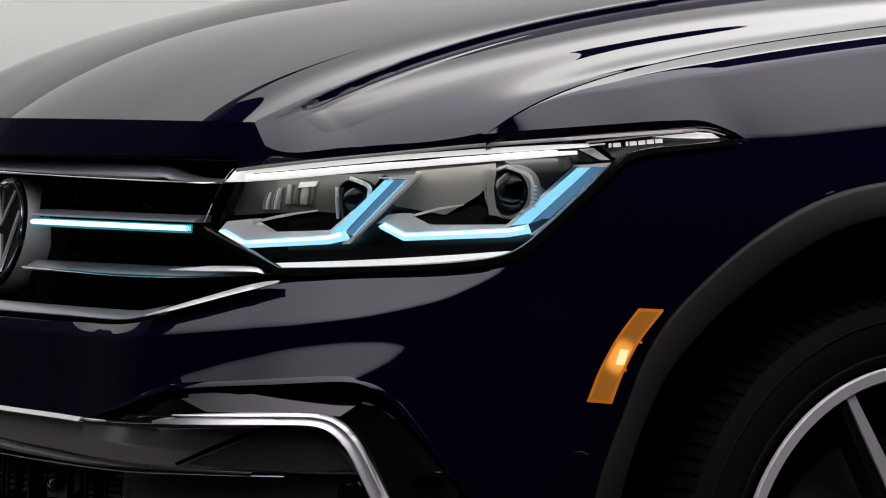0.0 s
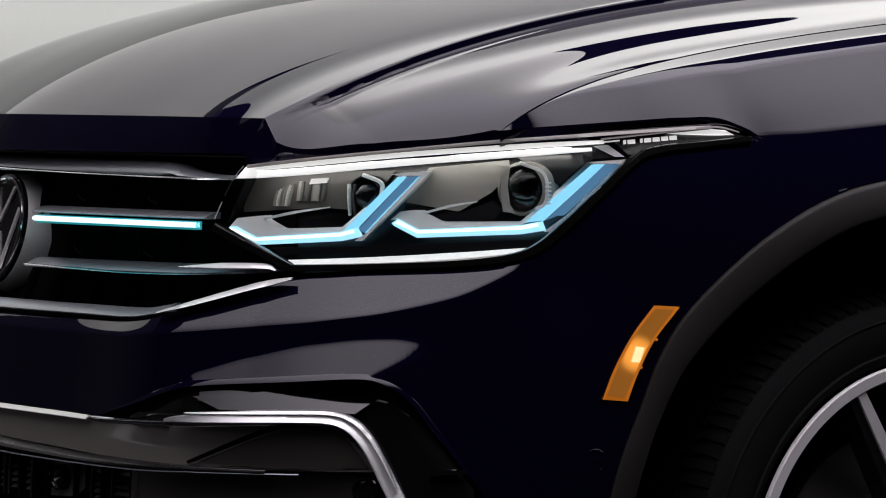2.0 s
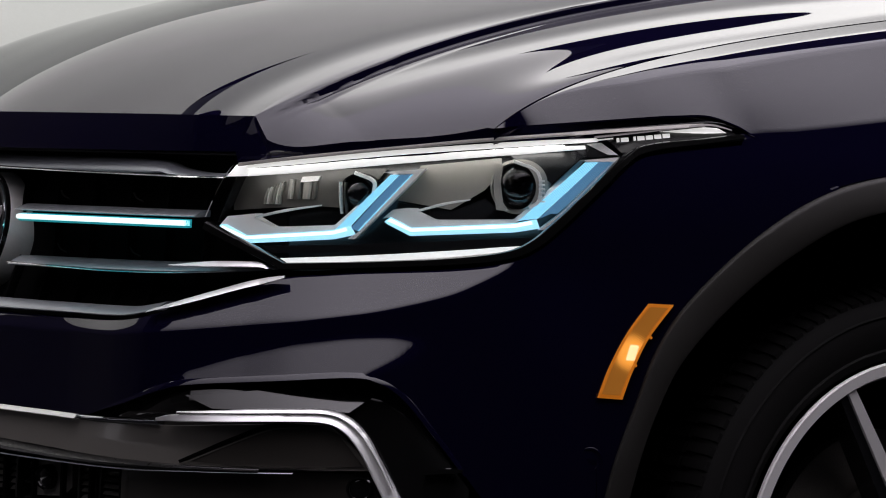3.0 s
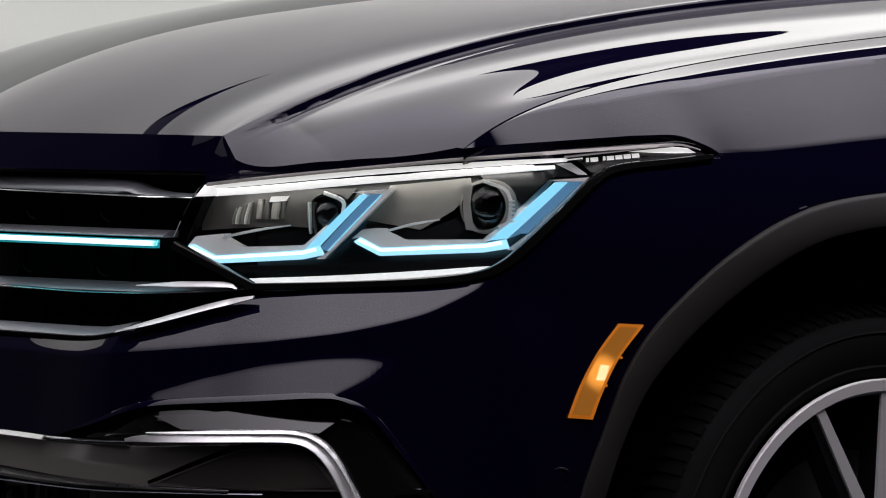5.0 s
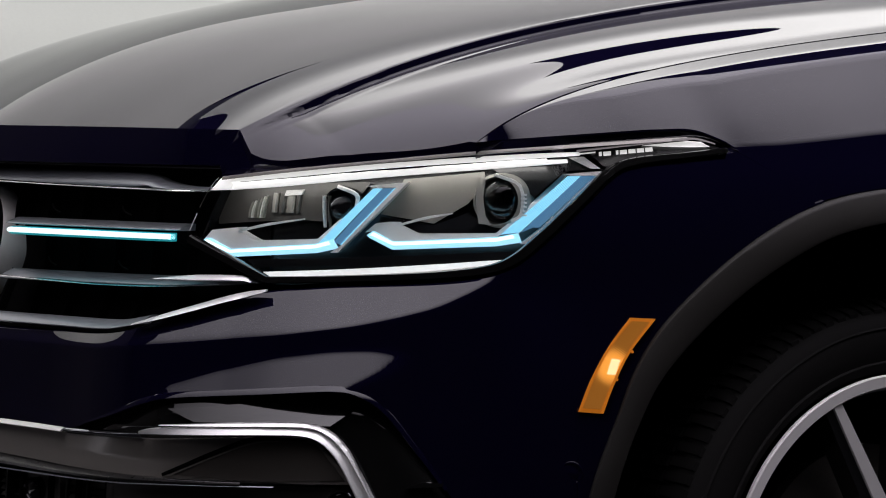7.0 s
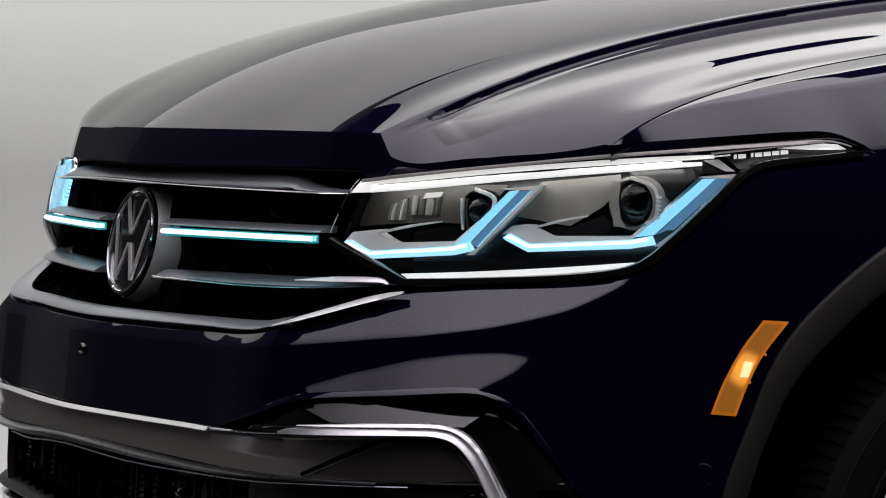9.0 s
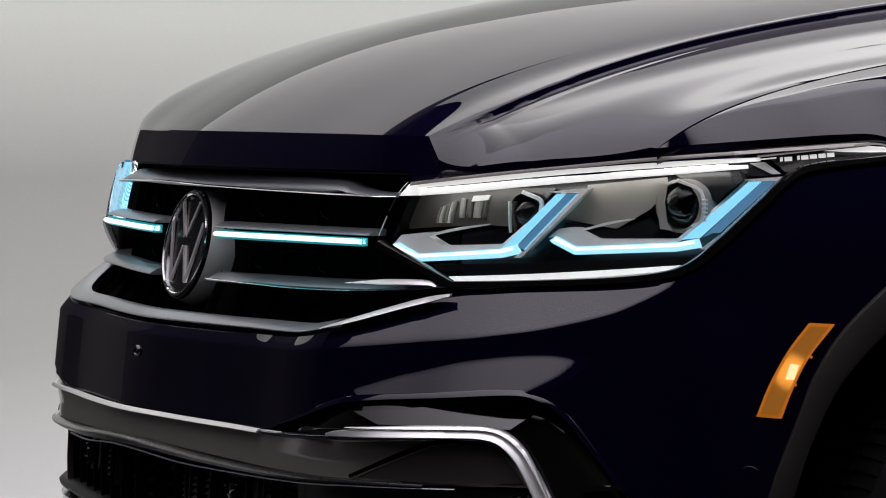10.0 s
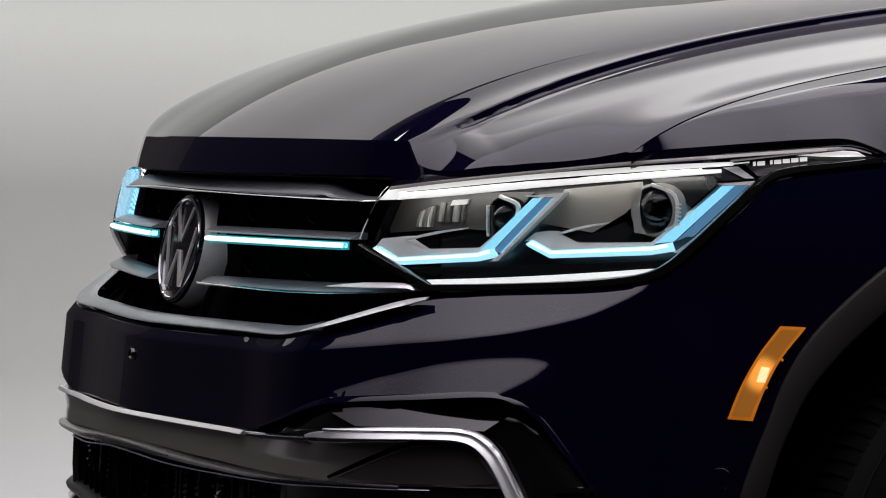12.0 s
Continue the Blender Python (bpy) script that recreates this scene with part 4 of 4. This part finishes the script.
def lower_front():
    s = np.linspace(-.86, .86, 180)
    low_z = [(-.76, .499), (-.6, .499), (-.4, .500), (-.24, .506), (0, .515), (.24, .506), (.4, .500), (.6, .499), (.76, .499)]
    high_z = [(-.745, .503), (-.72, .527), (-.70, .545), (-.68, .5535), (-.60, .5515), (-.50, .5450), (-.35, .5425), (0, .5455), (.35, .5425), (.50, .5450), (.60, .5515), (.68, .5535), (.70, .545), (.72, .527), (.745, .503)]
    band = patch("lower_band", np.linspace(-.742, .742, 240), low_z, high_z, satin_grey, car, out=.002, rows=12, flange=.02, label="satin black lower bumper band")
    ribbon("bright_line", [(-.47, .547), (-.35, .5470), (0, .5500), (.25, .5480), (.355, .5465)], .0050, .003, bright_metal, band, .009, "thin bright chrome line", lean=1.1, bevel=.12)
    bar("dull_line", np.linspace(.352, .50, 30), [(.35, .5460), (.42, .5470), (.5, .549)], [(.35, .0055), (.5, .009)], .012, dark_chrome, band, .005)
    bar("band_lip", np.linspace(-.62, .62, 150), [(-.62, .495), (-.4, .494), (-.24, .498), (0, .5075), (.24, .498), (.4, .494), (.62, .496)], [(-.62, .007), (-.4, .012), (0, .017), (.4, .012), (.62, .007)], .030, gloss_lip, band, .006, "black moulded lip", shape="lip")
    # highlight on the lip's lower edge, drawn as a satin strip
    ribbon("lip_glint", [(-.30, .4890), (-.17, .4910), (0, .4998), (.17, .4910), (.32, .4882), (.456, .4886), (.543, .4922), (.656, .4950)], .0015, .002, bar_satin, band, .010, "thin satin strip drawn for the highlight along the lip's lower edge", lean=.8, bevel=.3)
    # lower grille opening with slats, uprights and a lower lip
    g = np.linspace(-.60, .60, 120)
    opening = sheet("lower_grille", np.stack([skin(g, z, -.070) for z in np.linspace(.27, .487, 8)], 1), void, car, "black lower grille with slats and uprights")
    for z in (.470, .450, .430, .410):
        bar("slat", np.linspace(-.46, .46, 60), z, .0055, .022, plastic, opening, -.035)
    for k in range(-7, 8):
        a = k * .06
        ribbon("upright", [(a, .395), (a, .44), (a, .484)], .007, .026, void, opening, -.042, steps=3)
    bar("lower_lip", np.linspace(-.66, .66, 130), .4005, .020, .050, plastic, opening, -.010, "black moulded lower lip", shape="lip")
    patch("skid_panel", np.linspace(-.70, .70, 120), [(-.8, .24), (0, .24), (.8, .24)], [(-.8, .384), (0, .384), (.8, .384)], satin_grey, opening, out=.000, rows=10, label="satin grey lower skid panel")
    for side in (-1, 1):
        # louvred ducts either side of the sensor
        for a0, a1 in ((.118, .132), (.150, .196), (.332, .362), (.376, .424)):
            for k in range(5):
                plate("louvre", [(a0, .4395 + .0085 * k), (a1, .4395 + .0085 * k), (a1, .4440 + .0085 * k), (a0, .4440 + .0085 * k)], .016, grille_grey, opening, -.024, side=side, tilt=1.0)
            for a in (a0 - .003, a1 + .003):
                ribbon("duct_wall", [(a, .430), (a, .458), (a, .484)], .005, .018, plastic, opening, -.040, side=side, steps=3)
    for a in (.268, -.268):
        plate("sensor_bracket", [(a - .034, .436), (a - .032, .484), (a + .046, .484), (a + .048, .452), (a + .03, .440)], .014, grille_grey, opening, -.022)
        disc_on_skin("lower_sensor", a, .462, .0160, .012, gloss_black, -.012, -1, opening, "round black parking sensor")
    for side in (-1, 1):
        # gloss black blade between the painted edge and the C trim
        q = np.linspace(.372, .856, 120)
        blade_hi = [(a, b - .010) for a, b in PAN if a > .3]
        blade_lo = [(.35, .538), (.50, .545), (.66, .549), (.70, .536), (.73, .505), (.765, .44), (.80, .37), (.86, .30)]
        blade = patch("side_blade", q, lambda v: float(smooth(blade_lo, v)), lambda v: max(float(smooth(blade_hi, v)), float(smooth(blade_lo, v)) + .003), gloss_black, car, out=-.004, rows=26, flange=.03, side=side, label="gloss black corner blade",
                      shape=lambda a, z: -.012 * np.exp(-((z - np.interp(a, [n[0] for n in PAN], [n[1] for n in PAN])) / .020) ** 2))
        ribbon("painted_edge", [(a, b + .001) for a, b in PAN if a > (.36 if side < 0 else .6) and a < .90], [.002, .006, .008, .008, .008, .008, .008, .007, .006, .004], .004, paint, blade, lambda a: .001 + np.mean([bumper_shape(a + e, np.interp(a + e, *PAN_LINE) + .002) for e in np.linspace(-.035, .035, 15)], 0), side=side, lean=.55)
        trim = [(.508, .5585), (.53, .5615), (.60, .5645), (.66, .5665), (.688, .5655), (.706, .560), (.724, .546), (.742, .522), (.768, .474), (.795, .42), (.815, .37)]
        if side > 0:
            trim = trim[4:]
        ribbon("bright_trim", [(a, b - .0035) for a, b in trim], [.004, .0095, .010, .010, .011, .014, .017, .017, .015], .008, bright_metal, blade, .011, "bright chrome C-shaped trim", side, bevel=.2, lean=.75)
        ribbon("bright_trim_top", [(a + .004, b + .0042) for a, b in trim[1:-2]], [.001, .0055, .006, .006, .007, .006, .001], .006, bright_metal, blade, .010, "bright chrome upper edge", side, bevel=.4, lean=.75)
        # sloping facet over the C, added in the outline of the blade's grey reflection
        plate("reflection_facet", [(.534, .585), (.62, .594), (.70, .6015), (.728, .6005), (.752, .5955), (.7156, .5690), (.66, .5720), (.568, .5705)], .012, gloss_black, blade, .004, side=side, tilt=.50)
        # inset panel inside the C with a fold running up through it
        plate("fold_panel", [(.526, .504), (.58, .531), (.628, .5515), (.68, .5535), (.702, .544), (.734, .504), (.63, .5005)], .006, satin_black, blade, .004, side=side)
        ribbon("fold_groove", [(.524, .5025), (.58, .5295), (.628, .5500), (.655, .5530), (.69, .5515)], [.004, .0055, .0055, .004, .001], .0012, void, blade, .0045, side=side)
        ribbon("fold_edge", [(.532, .5020), (.585, .5270), (.632, .5465), (.660, .5500)], .0014, .0012, satin_grey, blade, .0046, side=side)
        ribbon("foot_line", [(.452, .4945), (.53, .4975), (.62, .4985), (.70, .4985)], [.0035, .003, .002, .001], .004, chrome, blade, .004, side=side)
        plate("lower_corner_panel", [(.43, .484), (.53, .4925), (.645, .4945), (.738, .494), (.765, .44), (.80, .37), (.80, .30), (.43, .30)], .02, satin_black, blade, -.008, side=side)
        disc_on_skin("corner_sensor", .728, .476, .0165, .012, gloss_black, -.004, side, blade, "round black parking sensor")
        plate("air_fin", [(.806, .4955), (.826, .5035), (.850, .5025), (.850, .4985), (.828, .4975)], .012, gloss_black, blade, .004, side=side)
    disc_on_skin("front_sensor", -.004, .627, .0085, .01, gloss_black, .003, -1, car, "small round black sensor")
    for side in (-1, 1):
        disc_on_skin("side_sensor", .994, .513, .0150, .0012, paint, -.0005, side, car, "round painted parking sensor")


grille_grey = material("grille_dark_grey", (.085, .081, .074), .40, vary=.12, grain=.2, grain_size=900)
gloss_lip = material("satin_black_lip", (.010, .010, .0098), .28, coat=.4, coat_rough=.12, vary=.1, grain=.15)
satin_black = material("satin_black_trim", (.055, .050, .044), .30, .1, vary=.1, grain=.15, grain_size=1200)
lower_front()


# ---- amber side markers ----
def side_marker(side):
    def outline(left, right):
        a, b = spline(left, 6), spline(right, 6)
        return [tuple(p) for p in a] + [tuple(p) for p in b]

    left, right = [(1.003, .588), (1.018, .626), (1.040, .666), (1.066, .701)], [(1.0955, .6995), (1.066, .660), (1.046, .620), (1.033, .5855)]
    base = plate("side_marker", outline(left, right), .010, amber_rim, car, .003, "amber side marker lamp, lit from inside", side)
    left, right = [(1.0080, .5925), (1.0225, .628), (1.0435, .666), (1.0675, .697)], [(1.0885, .696), (1.0615, .659), (1.0420, .620), (1.0300, .5905)]
    plate("reflector", outline(left, right), .004, amber, base, .0045, side=side)
    plate("bulb_window", [(1.0370, .6330), (1.0430, .6520), (1.0535, .6505), (1.0475, .6325)], .003, amber_hot, base, .0052, "bright bulb seen through the amber lens", side)
    # the rim's raised edge and its small moulded tabs
    ribbon("rim_edge", [(1.0045, .5885), (1.0195, .626), (1.0415, .666), (1.0670, .7000)], .0022, .003, amber_rim, base, .003, side=side)
    ribbon("rim_edge", [(1.0315, .5865), (1.0445, .620), (1.0645, .660), (1.0940, .6990)], .0022, .003, amber_rim, base, .003, side=side)
    for a, b in ((1.0490, .6265), (1.0675, .660), (1.0350, .597)):
        disc_on_skin("tab", a, b, .0018, .002, amber_rim, .006, side, base, n=10)


def amber_grain(name, dim, bright, power):
    m = guide_material(name, dim, bright, power, 520)
    b = m.node_tree.nodes["Principled BSDF"]
    b.inputs["Base Color"].default_value = (.24, .075, .008, 1)
    b.inputs["Coat Weight"].default_value = .6
    return m


amber = amber_grain("amber_prisms", (.070, .020, .002), (.36, .140, .022), 1.0)


def bulb_behind(m, at, radius):
    """Brightens a lamp's prisms round the bulb that sits behind them."""
    nt = m.node_tree
    co, dist, fall, add = nt.nodes["Texture Coordinate"], nt.nodes.new("ShaderNodeVectorMath"), nt.nodes.new("ShaderNodeMapRange"), nt.nodes.new("ShaderNodeMath")
    dist.operation = "DISTANCE"
    dist.inputs[1].default_value = at
    fall.interpolation_type = "SMOOTHERSTEP"
    fall.inputs["From Min"].default_value, fall.inputs["From Max"].default_value = radius * .30, radius
    fall.inputs["To Min"].default_value, fall.inputs["To Max"].default_value = 4.0, .8
    nt.links.new(co.outputs["Object"], dist.inputs[0]), nt.links.new(dist.outputs["Value"], fall.inputs["Value"])
    nt.links.new(fall.outputs[0], nt.nodes["Principled BSDF"].inputs["Emission Strength"])


bulb_behind(amber, tuple(skin(1.044, .642, .004)), .030)
amber_hot = guide_material("amber_hot", (.85, .42, .10), (1.0, .86, .55), 1.2, 520)
amber_rim = material("amber_rim", (.40, .13, .015), .15, emit=(.44, .13, .010), power=.62)
side_marker(-1)
side_marker(1)


# ---- wheel arch cladding, wheel well and wheel ----
def arch(side):
    ang = np.linspace(radians(4), radians(176), 150)
    rows = []
    for k, o in ((0.04, -.012), (.015, .003), (.035, .0075), (.075, .0098), (.14, .0105), (.5, .0105), (.88, .0105), (.97, .009), (1.0, .005), (1.02, -.030)):
        rr = arch_radius(np.degrees(ang), 1) * (1 - k) + arch_radius(np.degrees(ang), 2) * k
        x, z = ARCH_X - rr * np.cos(ang), ARCH_Z + rr * np.sin(ang)
        rows.append(skin(np.interp(x, _plan[:, 0], _arc), z, o - .002, side))
    lip = sheet("arch_trim", np.stack(rows, 1), cladding, car, "dark grey grained wheel arch trim")
    y0, y1 = .905, .52
    w = []
    for rr, y in ((.492, .86), (.490, .80), (.484, .70), (.480, y1), (.02, y1)):
        x, z = .953 - rr * np.cos(ang), ARCH_Z + rr * np.sin(ang)
        w.append(np.stack([x, np.full_like(x, side * y), z], 1))
    sheet("wheel_well", np.stack(w, 1), void, lip, "black wheel well liner")


WC = Vector((.920, 0, .353))


def wheel(side):
    m = Matrix.Translation((WC.x, side * .800, WC.z)) @ Matrix.Rotation(radians(90) * (1 if side < 0 else -1), 4, "X")
    # local z runs outwards, the outer face of the tyre is at .10
    tyre_prof = [(.262, .080), (.270, .094), (.292, .101), (.318, .103), (.336, .098), (.347, .088), (.353, .074), (.356, .05), (.356, 0), (.356, -.05), (.353, -.08), (.34, -.10), (.29, -.11), (.262, -.09)]
    tyre = lathe("front_wheel", tyre_prof, rubber, car, m, 120, "alloy wheel with twin spokes in a black tyre")
    # tread blocks: shoulder row and two inner rows
    bm_v, bm_f = [], []
    for k in range(112):
        a0 = 2 * math.pi * k / 112
        for h0, h1, sh, wd in ((.054, .090, .012, .62), (.008, .046, .02, .7), (-.046, -.004, -.02, .7)):
            b = len(bm_v)
            for h, dr in ((h0, .0045), (h1, .0045 if h1 < .06 else -.006)):
                for t in (0, wd):
                    a = a0 + (t + (h - h0) * sh * 25) * 2 * math.pi / 112
                    for rr in ((.352 if h < .06 else .343), .356 + dr):
                        bm_v.append(m @ Vector((rr * math.cos(a), rr * math.sin(a), h)))
            bm_f += [(b, b + 1, b + 3, b + 2), (b + 4, b + 6, b + 7, b + 5), (b, b + 4, b + 5, b + 1), (b + 2, b + 3, b + 7, b + 6), (b + 1, b + 5, b + 7, b + 3)]
    tagged(link_mesh("tread", bm_v, bm_f, rubber, tyre, "moulded tread blocks", flat=True), kind="stuff")
    for rr in (.283, .326):
        lathe("sidewall_ring", [(rr - .002, .100), (rr, .1035), (rr + .002, .100), (rr, .098), (rr - .002, .100)], rubber, tyre, m, 96)
    rim = lathe("rim", [(.262, .096), (.2675, .100), (.268, .105), (.266, .107), (.2525, .1065), (.2505, .103), (.246, .090)], alloy, tyre, m, 120, "machined bright alloy rim edge")
    lathe("rim_barrel", [(.246, .093), (.243, .06), (.238, .0), (.240, -.09)], wheel_black, tyre, m, 96)
    # five pairs of spokes, bright face on black flanks
    for k in range(5):
        mid = 100.8 + 72 * k
        for sgn in (-1, 1):
            a_out, a_in = radians(mid + sgn * 12.7), radians(mid - 19 + sgn * 5)
            po, pi_ = Vector((.256 * math.cos(a_out), .256 * math.sin(a_out), 0)), Vector((.07 * math.cos(a_in), .07 * math.sin(a_in), 0))
            d = (pi_ - po).normalized()
            nn = Vector((-d.y, d.x, 0))
            for nm, w0, w1, z0, z1, mat_, deep in (("spoke_face", .0065, .010, .1045, .088, alloy, .004), ("spoke", .011, .019, .101, .085, wheel_black, .035)):
                v = []
                for q, w_, z_ in ((po, w0, z0), (pi_, w1, z1)):
                    if nm == "spoke":
                        q = q + nn * (-sgn) * .008
                    v += [m @ (q + nn * w_ + Vector((0, 0, z_))), m @ (q - nn * w_ + Vector((0, 0, z_))), m @ (q - nn * w_ * 1.1 + Vector((0, 0, z_ - deep))), m @ (q + nn * w_ * 1.1 + Vector((0, 0, z_ - deep)))]
                link_mesh(nm, v, [(0, 1, 2, 3), (7, 6, 5, 4), (0, 4, 5, 1), (1, 5, 6, 2), (2, 6, 7, 3), (3, 7, 4, 0)], mat_, rim, flat=True)
    lathe("hub", [(.078, .05), (.078, .084), (.070, .090), (.035, .092), (.033, .096), (0, .097)], wheel_black, rim, m, 48)
    for k in range(5):
        a = radians(118 + 72 * k)
        lathe("wheel_bolt", [(.010, .086), (.010, .094), (.006, .095), (0, .093)], dark_chrome, rim, m @ Matrix.Translation((.054 * math.cos(a), .054 * math.sin(a), 0)), 6)
    disc = lathe("brake_disc", [(.172, .012), (.172, .030), (.168, .032), (.10, .032), (.098, .045), (0, .045)], brake_iron, tyre, m, 72, "grey iron brake disc")
    v = []
    for zz in (.0, .060):
        for rr, aa in ((.115, 168), (.188, 172), (.192, 190), (.188, 208), (.115, 212), (.11, 190)):
            v.append(m @ Vector((rr * math.cos(radians(aa)), rr * math.sin(radians(aa)), zz)))
    link_mesh("brake_caliper", v, [(0, 1, 2, 3, 4, 5), (11, 10, 9, 8, 7, 6)] + [(i, (i + 1) % 6, 6 + (i + 1) % 6, 6 + i) for i in range(6)], brake_iron, tyre, "grey brake caliper", flat=True)


for flank_side in (-1, 1):
    arch(flank_side)
    wheel(flank_side)


# black inner structure that closes the nose behind lamps and bumper
def inner_wall():
    q = np.linspace(-1.0, 1.0, 120)
    sheet("inner_wall", np.stack([skin(q, z, -.10) for z in np.linspace(.22, .87, 8)], 1), void, car, "black inner structure of the nose")


inner_wall()


# black bulkhead that closes the engine bay behind the bonnet
def bulkhead():
    g = []
    for v in np.linspace(0, 1, 9):
        row = []
        for u in np.linspace(-1, 1, 25):
            c, e = crease(REAR)[2] + .05 * (1 - u * u), .905
            row.append((REAR - .02, .915 * u, .24 + (min(c - .03, c - .03 - (c - e) * abs(u) ** 4) - .24) * v))
        g.append(row)
    sheet("bulkhead", np.array(g), void, car, "black bulkhead behind the engine bay")


bulkhead()
